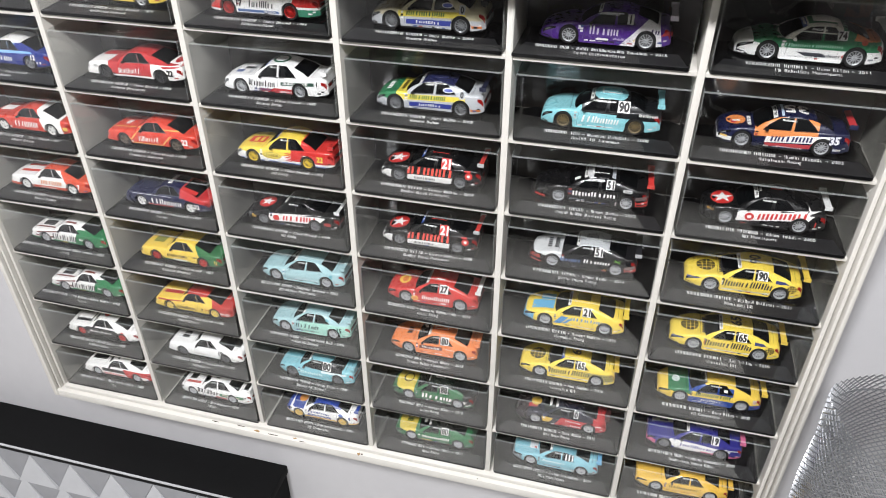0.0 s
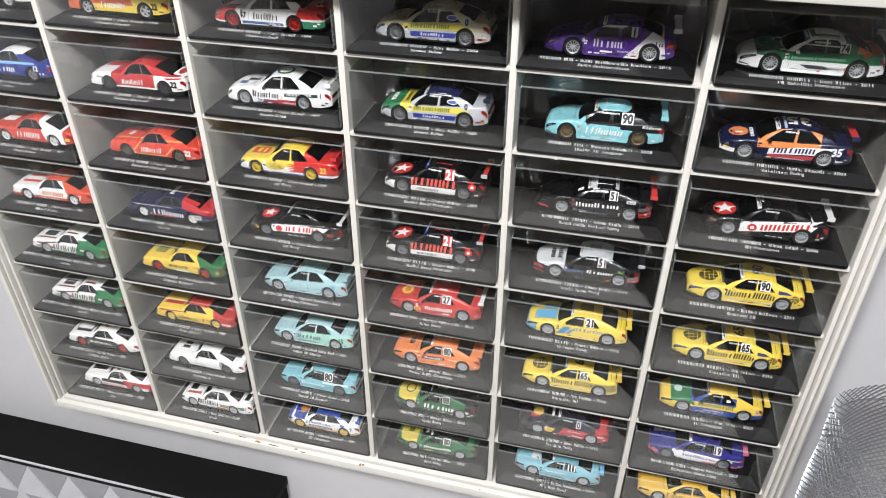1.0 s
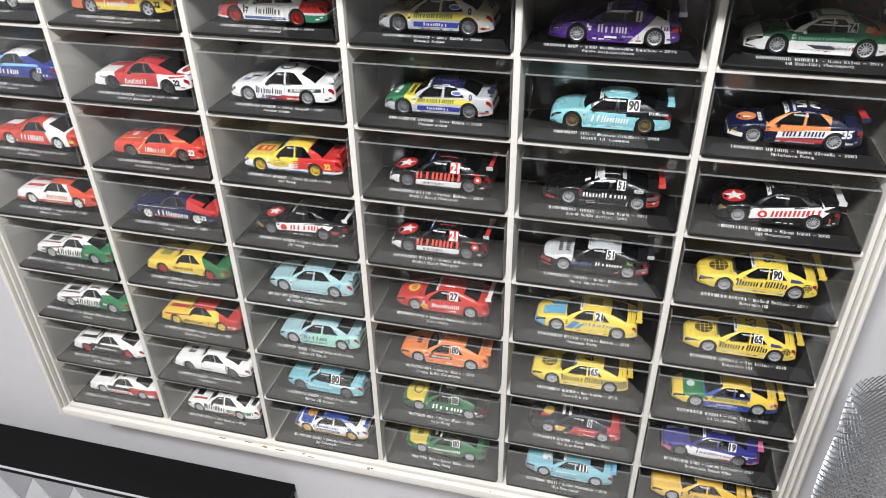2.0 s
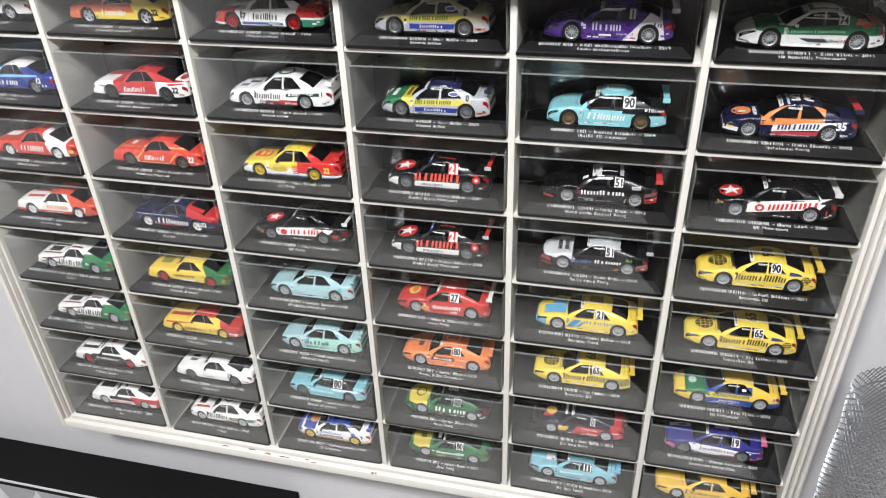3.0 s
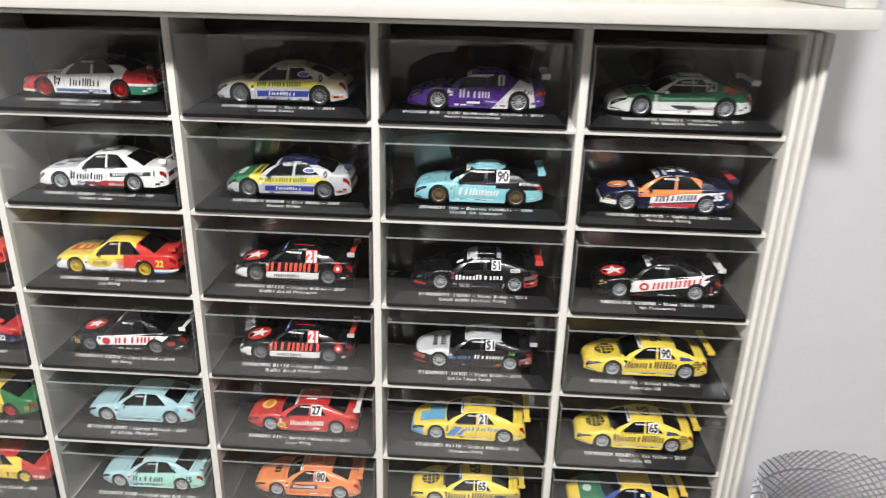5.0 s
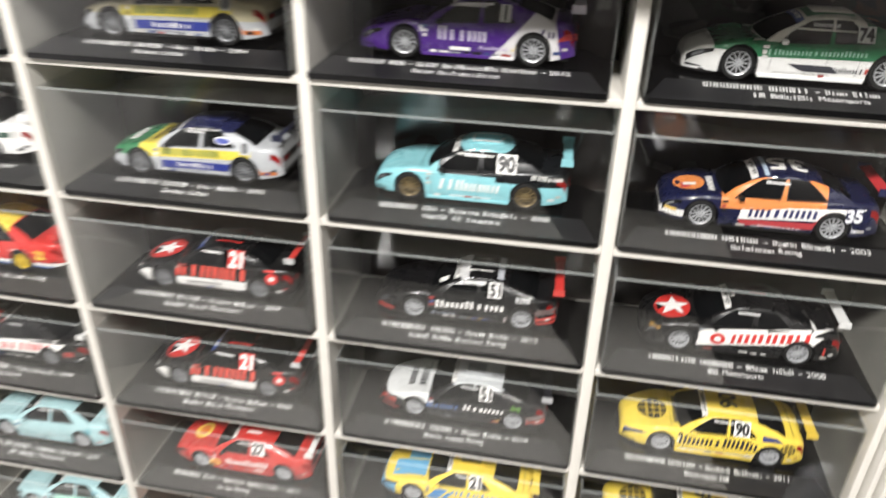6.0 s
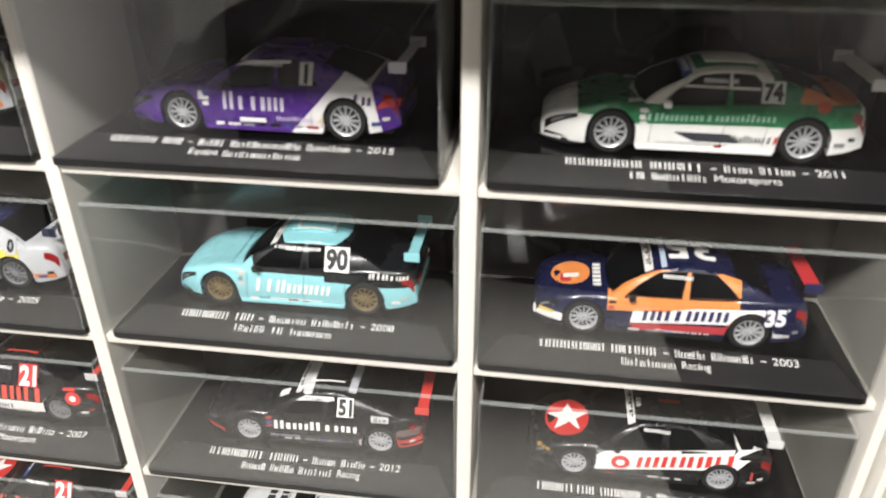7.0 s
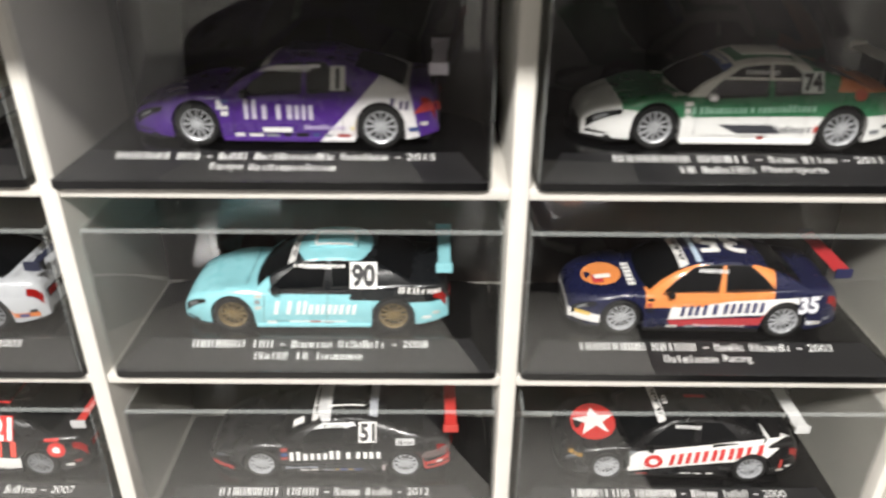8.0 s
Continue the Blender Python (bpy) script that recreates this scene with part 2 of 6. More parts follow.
def display_rack():
    t = thing("display_rack", pose(0, 0, Z0), "white painted wooden wall rack of forty-eight small cells", "display rack")
    h = Z1 - Z0
    slab("back_panel", 0, X1, BACK_Y, BACK_Y + 0.004, 0, h, BACK_PANEL, t, "dark brown back panel", 0)
    for c in range(1, COLS):
        slab("divider", c * PX - DIV / 2, c * PX + DIV / 2, -0.0008, BACK_Y, 0.002, h - 0.002, WHITE_PAINT, t)
    for r in range(1, ROWS_N):
        for c in range(COLS):
            slab("shelf", c * PX + DIV / 2, (c + 1) * PX - DIV / 2, 0, BACK_Y, r * PZ - SHELF / 2, r * PZ + SHELF / 2, WHITE_PAINT, t)
    # stepped frame: an inner board, a narrow groove, an outer board
    for side in (0, 1):
        def sx(a, b):
            return (a, b) if side == 0 else (X1 - b, X1 - a)
        slab("inner_rail", *sx(-0.001, 0.003), -0.004, BACK_Y + 0.004, 0.0, h, WHITE_PAINT, t, "", 0.0008)
        # the groove's shade is put into its fill colour: dark left, paler right
        slab("groove", *sx(-0.0022, -0.001), -0.0005, BACK_Y + 0.004, 0.0, h, GROOVE_SHADE if side else CRACK_AND_SHADE, t, "dusty groove of the moulding", 0)
        slab("bead", *sx(-0.0056, -0.0022), -0.009, BACK_Y + 0.004, -0.004, h, WHITE_PAINT, t, "", 0.0012)
        slab("groove", *sx(-0.0068, -0.0056), -0.003, BACK_Y + 0.004, -0.004, h, GROOVE_SHADE if side else CRACK_AND_SHADE, t, "dusty groove of the moulding", 0)
        slab("outer_rail", *sx(-0.0142 if side == 0 else -0.0112, -0.0068), -0.013, BACK_Y + 0.008, -0.0165, h, WHITE_PAINT, t, "", 0.0016)
    slab("inner_sill", 0.003, X1 - 0.003, -0.007, BACK_Y + 0.004, -0.004, 0.002, WHITE_PAINT, t, "", 0.001)
    slab("bottom_rail", -0.0068, X1 + 0.0068, -0.013, BACK_Y + 0.008, -0.0165, -0.004, WHITE_PAINT, t, "white rail with chipped paint and hairline cracks", 0.0016)
    slab("top_rail", 0.003, X1 - 0.003, -0.004, BACK_Y + 0.004, h - 0.002, h + 0.001, WHITE_PAINT, t, "", 0.0006)
    # chips in the paint of the sill
    rnd = random.Random(5)
    for x, y, w, d, m in ((0.296, -0.010, 0.008, 0.0016, CHIP), (0.318, -0.0105, 0.016, 0.0008, CRACK_AND_SHADE), (0.349, -0.009, 0.006, 0.0014, CHIP),
                          (0.272, -0.0075, 0.012, 0.0006, CRACK_AND_SHADE), (0.36, -0.0115, 0.01, 0.0005, CRACK_AND_SHADE), (0.437, -0.0115, 0.005, 0.0022, CHIP),
                          (0.441, -0.011, 0.004, 0.001, CRACK_AND_SHADE), (0.59, -0.0105, 0.0015, 0.0012, CRACK_AND_SHADE), (0.235, -0.009, 0.01, 0.0007, CRACK_AND_SHADE)):
        bm = bmesh.new()
        n = 9
        ring = []
        for i in range(n):
            a = 2 * math.pi * i / n
            k = rnd.uniform(0.6, 1.15)
            ring.append((x + w / 2 * k * math.cos(a), y + d * k * math.sin(a)))
        top = [bm.verts.new((px, py, -0.00375)) for px, py in ring]
        low = [bm.verts.new((px, py, -0.0045)) for px, py in ring]
        bm.faces.new(top)
        for i in range(n):
            bm.faces.new((top[i], low[i], low[(i + 1) % n], top[(i + 1) % n]))
        part("paint_chip", bm, m, t, "chip of missing paint")


display_rack()


def upper_rack():
    t = thing("upper_rack", pose(0, 0, 1.5025), "white wooden wall rack with wide cells", "display rack")
    xl, xr, front = -0.26, 0.923, -0.044
    slab("bottom_board", xl, xr, front, WALL_Y - 0.001, 0, 0.0125, WHITE_PAINT, t, "", 0.0012)
    slab("back_panel", xl, xr, WALL_Y - 0.006, WALL_Y - 0.001, 0.0125, 0.3, CREAM_PANEL, t, "cream back panel", 0)
    for x in (-0.243, -0.012, 0.219, 0.45, 0.681):
        slab("divider", x - 0.0045, x + 0.0045, -0.021, WALL_Y - 0.006, 0.0125, 0.142, WHITE_PAINT, t)
    slab("end_board", 0.903, xr, -0.034, WALL_Y - 0.006, 0.0125, 0.3, WHITE_PAINT, t, "", 0.0012)
    slab("shelf", xl, 0.903, -0.024, WALL_Y - 0.006, 0.142, 0.15, WHITE_PAINT, t)
    slab("top_board", xl, xr, front, WALL_Y - 0.001, 0.3, 0.312, WHITE_PAINT, t, "", 0.0012)


upper_rack()


def narrow_cabinet():
    """Shallow black cabinet; its front is set with triangular tiles of two greys."""
    t = thing("narrow_cabinet", pose(0, 0, 0), "shallow black cabinet with grey triangular tiles on its front", "cabinet")
    xl, xr, yf, top = -0.9, 0.27, 0.003, 0.716
    slab("top", xl, xr + 0.004, yf, WALL_Y - 0.001, top - 0.016, top, BLACK_BOARD, t, "matt black top board", 0.001)
    slab("side_panel", xr - 0.012, xr, yf + 0.004, WALL_Y - 0.001, 0, top - 0.016, BLACK_BOARD, t, "black side panel")
    slab("front_panel", xl, xr - 0.012, yf + 0.006, yf + 0.016, 0, top - 0.016, BLACK_BOARD, t, "black front panel")
    slab("edge_strip", xl, xr, yf - 0.0025, yf, top - 0.0045, top - 0.0008, FACET_PANEL, t, "thin pale edge strip")
    w, hgt, g = 0.075, 0.066, 0.0008

    def tile(up):
        bm = bmesh.new()
        pts = ((-w / 2 + g, 0), (w / 2 - g, 0), (0, hgt - 2 * g)) if up else ((-w / 2 + g, hgt - 2 * g), (0, 0), (w / 2 - g, hgt - 2 * g))
        depth = (0.012, 0.012, 0.004) if up else (0.004, 0.008, 0.004)
        front = [bm.verts.new((x, -d, z)) for (x, z), d in zip(pts, depth)]
        back = [bm.verts.new((x, 0.0002, z)) for x, z in pts]
        bm.faces.new(front)
        for i in range(3):
            bm.faces.new((front[i], back[i], back[(i + 1) % 3], front[(i + 1) % 3]))
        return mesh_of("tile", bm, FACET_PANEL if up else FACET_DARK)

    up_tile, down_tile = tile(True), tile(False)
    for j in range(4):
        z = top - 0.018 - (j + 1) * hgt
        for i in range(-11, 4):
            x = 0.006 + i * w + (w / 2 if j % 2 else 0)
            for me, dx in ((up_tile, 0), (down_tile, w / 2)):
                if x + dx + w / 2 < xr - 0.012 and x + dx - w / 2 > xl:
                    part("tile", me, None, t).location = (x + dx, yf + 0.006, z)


narrow_cabinet()


def mesh_roll():
    """A curled sheet of expanded metal that stands on the floor."""
    t = thing("metal_mesh_roll", pose(0.979, -0.059, 0), "curled roll of silver expanded metal mesh standing upright", "metal mesh")
    top, bottom, strand = 1.156, 0.0, 0.00046
    turns, r0, r1 = 1.16, 0.064, 0.0735
    cell, tall = 0.0038, 0.0066
    n = int(2 * math.pi * 0.068 * turns / cell)
    start = radians(-25)

    def at(s, z):
        u = s / n
        a = start + 2 * math.pi * turns * u
        r = r0 + (r1 - r0) * u + 0.002 * math.sin(3 * a) + 0.0016 * math.sin(5 * a + 38 * z) * math.sin(21 * z + a)
        z = z + (0.004 * math.sin(2 * a + 1) if z > top - 0.02 else 0)
        return Vector((r * math.cos(a), r * math.sin(a), z)), Vector((math.cos(a), math.sin(a), 0))

    verts, faces = [], []

    def strut(s0, z0, s1, z1):
        (p, np_), (q, nq) = at(s0, z0), at(s1, z1)
        side = (q - p).cross(np_).normalized() * strand
        k = len(verts)
        for c, nn in ((p, np_), (q, nq)):
            verts.extend((c + side + nn * strand, c - side + nn * strand, c - side - nn * strand, c + side - nn * strand))
        faces.extend(((k, k + 1, k + 5, k + 4), (k + 1, k + 2, k + 6, k + 5), (k + 2, k + 3, k + 7, k + 6), (k + 3, k, k + 4, k + 7)))

    rows_fine = 66
    for j in range(rows_fine):
        za, zb = top - j * tall / 2, top - (j + 1) * tall / 2
        for i in range(n):
            if (i + j) % 2 == 0:
                strut(i, za, i + 1, zb)
            else:
                strut(i + 1, za, i, zb)
    me = bpy.data.meshes.new("mesh_sheet")
    me.from_pydata(verts, [], faces)
    me.materials.append(STEEL)
    part("mesh_sheet", me, STEEL, t)
    # lower length of the same sheet, of coarser weave
    verts, faces = [], []
    zt = top - rows_fine * tall / 2
    tall2 = zt / 40
    for j in range(40):
        for i in range(0, n - 3, 4):
            a, b = (i, i + 4) if (i // 4 + j) % 2 == 0 else (i + 4, i)
            strut(a, zt - j * tall2, b, zt - (j + 1) * tall2)
    me = bpy.data.meshes.new("lower_mesh_sheet")
    me.from_pydata(verts, [], faces)
    me.materials.append(STEEL)
    part("lower_mesh_sheet", me, STEEL, t)


mesh_roll()


# ---- display cases ----
CASE_W, CASE_D, CASE_H = 0.1392, 0.064, 0.0598
BASE_TOP = 0.0078


def frustum(bm, rings):
    """Stack of rounded rectangles: rows of half width, y front, y back, z."""
    loops = []
    for hw, y0, y1, z in rings:
        loop = []
        k = min(0.0025, hw * 0.2)
        for cx, cy, a0 in ((hw - k, y1 - k, 0), (-hw + k, y1 - k, 90), (-hw + k, y0 + k, 180), (hw - k, y0 + k, 270)):
            for i in range(3):
                a = radians(a0 + 45 * i)
                loop.append(bm.verts.new((cx + k * math.cos(a), cy + k * math.sin(a), z)))
        loops.append(loop)
    n = len(loops[0])
    for p, q in zip(loops, loops[1:]):
        for i in range(n):
            bm.faces.new((p[i], p[(i + 1) % n], q[(i + 1) % n], q[i]))
    bm.faces.new(loops[0][::-1])
    bm.faces.new(loops[-1])
    return bm


HW = CASE_W / 2
base_mesh = mesh_of("base", frustum(bmesh.new(), [
    (HW, 0, CASE_D, 0), (HW, 0, CASE_D, 0.0028), (HW - 0.0012, 0.0012, CASE_D - 0.0012, 0.0032),
    (HW - 0.0016, 0.0016, CASE_D - 0.0016, 0.0033), (HW - 0.0085, 0.0137, CASE_D - 0.006, BASE_TOP - 0.0002), (HW - 0.009, 0.0142, CASE_D - 0.0065, BASE_TOP)]), [BASE_BLACK, BASE_FRONT_LIT], 25)
# paler black on the sloping front: its reflected light put into the colour
for face in base_mesh.polygons:
    if face.normal.y < -0.2 and face.normal.z > 0.5:
        face.material_index = 1


def z_of(v):
    return v.co.z


def cover_mesh(w, d, h, z0):
    bm = bmesh.new()
    shells = []
    for inset in (0.0, 0.0009):
        hw, y0, y1 = w / 2 - 0.0003 - inset, 0.0003 + inset, d - 0.0003 - inset
        r = 0.0011 - inset * 0.85
        zs = [(0.0, z0), (0.0, h - r - inset), (r * 0.3, h - r * 0.3 - inset), (r, h - inset)]
        loops = []
        for off, z in zs:
            loop = []
            for cx, cy, a0 in ((hw - r, y1 - r, 0), (-hw + r, y1 - r, 90), (-hw + r, y0 + r, 180), (hw - r, y0 + r, 270)):
                for i in range(4):
                    a = radians(a0 + 30 * i)
                    k = r - off
                    loop.append(bm.verts.new((cx + k * math.cos(a), cy + k * math.sin(a), z)))
            loops.append(loop)
        n = len(loops[0])
        for p, q in zip(loops, loops[1:]):
            for i in range(n):
                f = (p[i], p[(i + 1) % n], q[(i + 1) % n], q[i])
                face = bm.faces.new(f if inset == 0 else f[::-1])
                if inset == 0 and ((z_of(q[0]) > h - r * 0.95 and p is not loops[0]) or i % 4 == 1):
                    face.material_index = 1
        bm.faces.new(loops[-1] if inset == 0 else loops[-1][::-1])
        shells.append(loops[0])
    n = len(shells[0])
    for i in range(n):
        bm.faces.new((shells[0][i], shells[1][i], shells[1][(i + 1) % n], shells[0][(i + 1) % n]))
    me = bpy.data.meshes.new("cover")
    bm.to_mesh(me)
    bm.free()
    me.materials.append(ACRYLIC)
    me.materials.append(ACRYLIC_EDGE)
    for p in me.polygons:
        p.use_smooth = True
    me.set_sharp_from_angle(angle=radians(35))
    return me


small_cover = cover_mesh(CASE_W + 0.0006, CASE_D + 0.0006, CASE_H, 0.0029)

text_cache = {}


def text_outline(body, bold=0.0):
    """Vertices and faces of a word in the built-in font, one unit high, centred."""
    key = (body, bold)
    if key not in text_cache:
        cu = bpy.data.curves.new("writing", "FONT")
        cu.body, cu.align_x, cu.align_y, cu.offset = body, "CENTER", "CENTER", bold
        cu.resolution_u = 3
        ob = bpy.data.objects.new("writing", cu)
        scene.collection.objects.link(ob)
        deps = bpy.context.evaluated_depsgraph_get()
        me = bpy.data.meshes.new_from_object(ob.evaluated_get(deps))
        co = [v.co.copy() for v in me.vertices]
        fs = [tuple(p.vertices) for p in me.polygons]
        lo = Vector((min(c.x for c in co), min(c.y for c in co)))
        hi = Vector((max(c.x for c in co), max(c.y for c in co)))
        k = 1 / (hi.y - lo.y)
        flat = [((c.x - (lo.x + hi.x) / 2) * k, (c.y - (lo.y + hi.y) / 2) * k) for c in co]
        text_cache[key] = (flat, fs, (hi.x - lo.x) * k)
        bpy.data.objects.remove(ob)
        bpy.data.curves.remove(cu)
        bpy.data.meshes.remove(me)
    return text_cache[key]


def slope_point(x, s):
    """A point on the sloping front of a plinth, s from its lower edge (0) to its upper edge (1)."""
    y = 0.0016 + s * (0.0137 - 0.0016)
    z = 0.0033 + s * (BASE_TOP - 0.0002 - 0.0033)
    return (x, y - 0.00005, z + 0.00022)


BOLD_STEMS = (((0.06, 0.34), (0.6, 0.88)), ((0.06, 0.34), (0.56, 0.84)), ((0.3, 0.62),), ((0.06, 0.4), (0.62, 0.88)), ((0.1, 0.36), (0.58, 0.86)))
# upright bars that stand for one letter, as shares of its width
STEMS = (((0.1, 0.3), (0.62, 0.82)), ((0.12, 0.32), (0.58, 0.76)), ((0.08, 0.27), (0.66, 0.84)), ((0.38, 0.6),), ((0.1, 0.28), (0.42, 0.58), (0.72, 0.9)))


def letter_bars(bm, words, s0, s1, x_mid, pitch):
    """A line of writing: a plain bar for each letter of (letters, capitals?), or a word that is spelt out."""
    def wide(word):
        if isinstance(word, str):
            return text_outline(word)[2] * 0.0037
        return word[0] * pitch * (1.1 if word[1] else 0.86)
    total = sum(wide(w) for w in words) + (len(words) - 1) * pitch * 0.8
    x = x_mid - total / 2
    rnd = random.Random(int(total * 1e7))
    for word in words:
        if isinstance(word, str):
            flat, fs, across = text_outline(word)
            vs = [bm.verts.new(slope_point(x + (px + across / 2) * 0.0037, (s0 + s1) / 2 + py * (s1 - s0) * 1.25)) for px, py in flat]
            for f in fs:
                bm.faces.new([vs[i] for i in f])
            x += wide(word) + pitch * 0.8
            continue
        n, caps = word
        w = wide(word) / n
        for i in range(n):
            tall = caps or i == 0 or rnd.random() < 0.22
            a, b = s0, (s1 if tall else s0 + (s1 - s0) * 0.72)
            if n == 1:
                a, b, spans = s0 + (s1 - s0) * 0.36, s0 + (s1 - s0) * 0.5, ((0.05, 0.95),)
            else:
                spans = rnd.choice(STEMS)
            for g0, g1 in spans:
                ps = [slope_point(x + w * g0, a), slope_point(x + w * g1, a), slope_point(x + w * g1, b), slope_point(x + w * g0, b)]
                bm.faces.new([bm.verts.new(p) for p in ps])
            x += w
        x += pitch * 0.8
    return x


def display_case(m, words1, year, words2, label):
    t = thing("display_case", m, label, "display case", group="display cases in the rack")
    part("base", base_mesh, None, t, "black plinth with a sloping front")
    cov = part("cover", small_cover, None, t, "clear acrylic cover")
    cov.location = (0, -0.0003, 0)
    cov.visible_shadow = False
    letters = sum(len(w) if isinstance(w, str) else w[0] for w in words1)
    pitch = 0.00258 if letters < 30 else 0.00232
    bm = bmesh.new()
    end = letter_bars(bm, words1, 0.69, 0.96, -0.0055, pitch)
    letter_bars(bm, words2, 0.28, 0.54, 0.0, pitch)
    tagged(part("lettering", bm, SILVER_INK, t, "silver lettering"), kind="stuff")
    if year:
        flat, fs, wide = text_outline(year)
        bm = bmesh.new()
        k = 0.0034
        vs = []
        for px, py in flat:
            vs.append(bm.verts.new(slope_point(end + wide * k / 2 + px * k, 0.83 + py * 0.25)))
        for f in fs:
            bm.faces.new([vs[i] for i in f])
        part("year", bm, SILVER_INK, t, "silver printed year")
    return t


# ---- model cars, in millimetres, nose at x = 0 ----
KINDS = {
    "coupe": dict(short=1.0, reach=0.0, crest=0.5, L=106, W=40, H=28.7, wheels=(21, 82), r=7.1, deck=((0, 11.5), (2, 15), (6, 16.8), (34, 18.2), (60, 18.8), (88, 19.4), (101, 18.6), (104.5, 17.4), (106, 12)),
                  glass=(36, 46.5, 68, 94), win=((0.08, 0.41), (0.43, 0.63)), sill=4.6, flare=0.3, nose=0.1, splitter=0, wing=None, rim="five"),
    "saloon": dict(short=0.975, reach=0.0, crest=0.8, L=109, W=40.5, H=30.3, wheels=(20, 81), r=7.2, deck=((0, 9.5), (2, 13.3), (7, 15.6), (33, 17.4), (60, 18.8), (90, 20.4), (104, 20.4), (107.5, 19.0), (109, 13)),
                   glass=(33, 48.5, 72, 91), win=((0.09, 0.42), (0.48, 0.78)), sill=3.8, flare=0.6, nose=0.22, splitter=1, wing="low", rim="mesh"),
    "tourer": dict(short=0.985, reach=1.0, crest=1.4, L=101, W=40.5, H=29.5, wheels=(18.6, 80), r=7.4, deck=((0, 9.6), (1.5, 12.8), (6, 15), (13, 16), (28, 17.5), (55, 18.8), (84, 20.6), (97, 20.6), (99.6, 18.8), (101, 12)),
                  glass=(27, 44.5, 70, 88.5), win=((0.09, 0.43), (0.49, 0.79)), sill=3.6, flare=0.9, nose=0.3, splitter=1, wing="mid", rim="spoke"),
    "stock": dict(short=0.975, reach=4.2, crest=1.8, L=101.5, W=41, H=28.6, wheels=(19.5, 82), r=7.45, deck=((0, 9), (1.5, 12.0), (6, 14.2), (13, 15.6), (29, 17.2), (55, 18.4), (88, 20.2), (97, 20.2), (100, 18.4), (101.5, 11)),
                  glass=(28, 46, 70, 92.5), win=((0.1, 0.42), (0.47, 0.7)), sill=3.2, flare=1.3, nose=0.36, splitter=2, wing="high", rim="spoke"),
}


def smooth_interp(points):
    xs, zs = np.array(points, float).T
    def fn(x):
        return float(np.mean([np.interp(x + d, xs, zs) for d in (-1.6, -0.8, 0, 0.8, 1.6)])) if 2 < x < xs[-1] - 2 else float(np.interp(x, xs, zs))
    return fn


from mathutils.bvhtree import BVHTree


class Shape:
    def __init__(self, kind):
        k = KINDS[kind]
        self.kind, self.k, self.tree = kind, k, None
        self.L, self.W, self.H, self.r = k["L"], k["W"], k["H"], k["r"]
        self.deck = smooth_interp(k["deck"])
        self.hw = self.W / 2
        self.wb, self.wr = self.hw - 2.0, self.hw - 7.2
        self.zr = self.H

    def width(self, x, z):
        k, L = self.k, self.L
        plan = 1.0
        if x < 16:
            plan -= k["nose"] * ((16 - x) / 16) ** 2.2
        if x > L - 12:
            plan -= 0.17 * ((x - L + 12) / 12) ** 2.4
        top = self.deck(x)
        f = (z - 3) / max(top - 3, 1)
        vert = 1 - 0.055 * abs(f - 0.42) ** 1.6 * 3
        bulge = 0
        for wx in k["wheels"]:
            bulge += k["flare"] * math.exp(-((x - wx) / 10) ** 2) * max(0, 1 - abs(z - 11) / 11)
        return self.hw * plan * vert + bulge - k["flare"]

    def nose(self, x):
        """The overhang before the front wheels, drawn out by the kind's reach."""
        return x - self.k["reach"] * (1 - x / 11) if x < 11 else x

    def crest(self, x):
        """How far the wings rise over the wheels, above the bonnet and the deck."""
        front, rear = self.k["wheels"]
        return self.k["crest"] * (math.exp(-((x - front) / 9) ** 2) + 0.35 * math.exp(-((x - rear) / 9) ** 2))

    def bottom(self, x):
        z = self.k["sill"]
        for wx in self.k["wheels"]:
            R = self.r + 1.0
            d = abs(x - wx)
            if d < R:
                z = max(z, self.r + math.sqrt(R * R - d * d))
        if x < 6:
            z = max(z, 3.2)
        if x > self.L - 10:
            z = max(z, self.k["sill"] + 2.2 * (x - self.L + 10) / 10)
        return z

    def skin(self):
        """All outer surfaces of the car in one search tree, in millimetres."""
        if self.tree is None:
            vs, fs = [], []
            shell, panes = self.cabin()
            for bm in [self.body(), shell] + [p for n, p in panes]:
                k = len(vs)
                bm.verts.index_update()
                vs.extend(v.co * 1000 for v in bm.verts)
                fs.extend([k + v.index for v in f.verts] for f in bm.faces)
                bm.free()
            self.tree = BVHTree.FromPolygons(vs, fs)
        return self.tree

    def side(self, x, z):
        """Half width of the near side where the car has one there."""
        hit = self.skin().ray_cast(Vector((self.nose(x), -60, z)), Vector((0, 1, 0)))[0]
        return -hit.y if hit is not None and hit.y < -6 else self.near(x, z)

    def top(self, x, y):
        hit = self.skin().ray_cast(Vector((self.nose(x), y, 80)), Vector((0, 0, -1)))[0]
        return hit.z if hit is not None else self.upper(x, y)

    def near(self, x, z):
        """Half width of the near side at this height, body or cabin."""
        top = self.deck(x)
        sh = top - 2.0
        if z <= sh:
            return self.width(x, z)
        xf0, xf1, xr1, xr0 = self.k["glass"]
        edge = self.roof_edge(min(max((x - xf1) / (xr1 - xf1), 0), 1))
        f = min(max((z - top + 1.2) / (edge - top + 1.2), 0), 1)
        cab = self.wb + (self.wr - self.wb) * f + 0.5 * math.sin(math.pi * f)
        if z < top + 0.4:
            k = (z - sh) / 2.4
            return max(self.width(x, sh) * (1 - k) + (self.width(x, sh) - 1.6) * k, cab)
        return cab

    def upper(self, x, y):
        xf0, xf1, xr1, xr0 = self.k["glass"]
        if xf1 - 1 <= x <= xr1 + 1:
            return self.roof_edge(min(max((x - xf1) / (xr1 - xf1), 0), 1)) + 0.9 * (1 - min((y / self.wr) ** 2, 1))
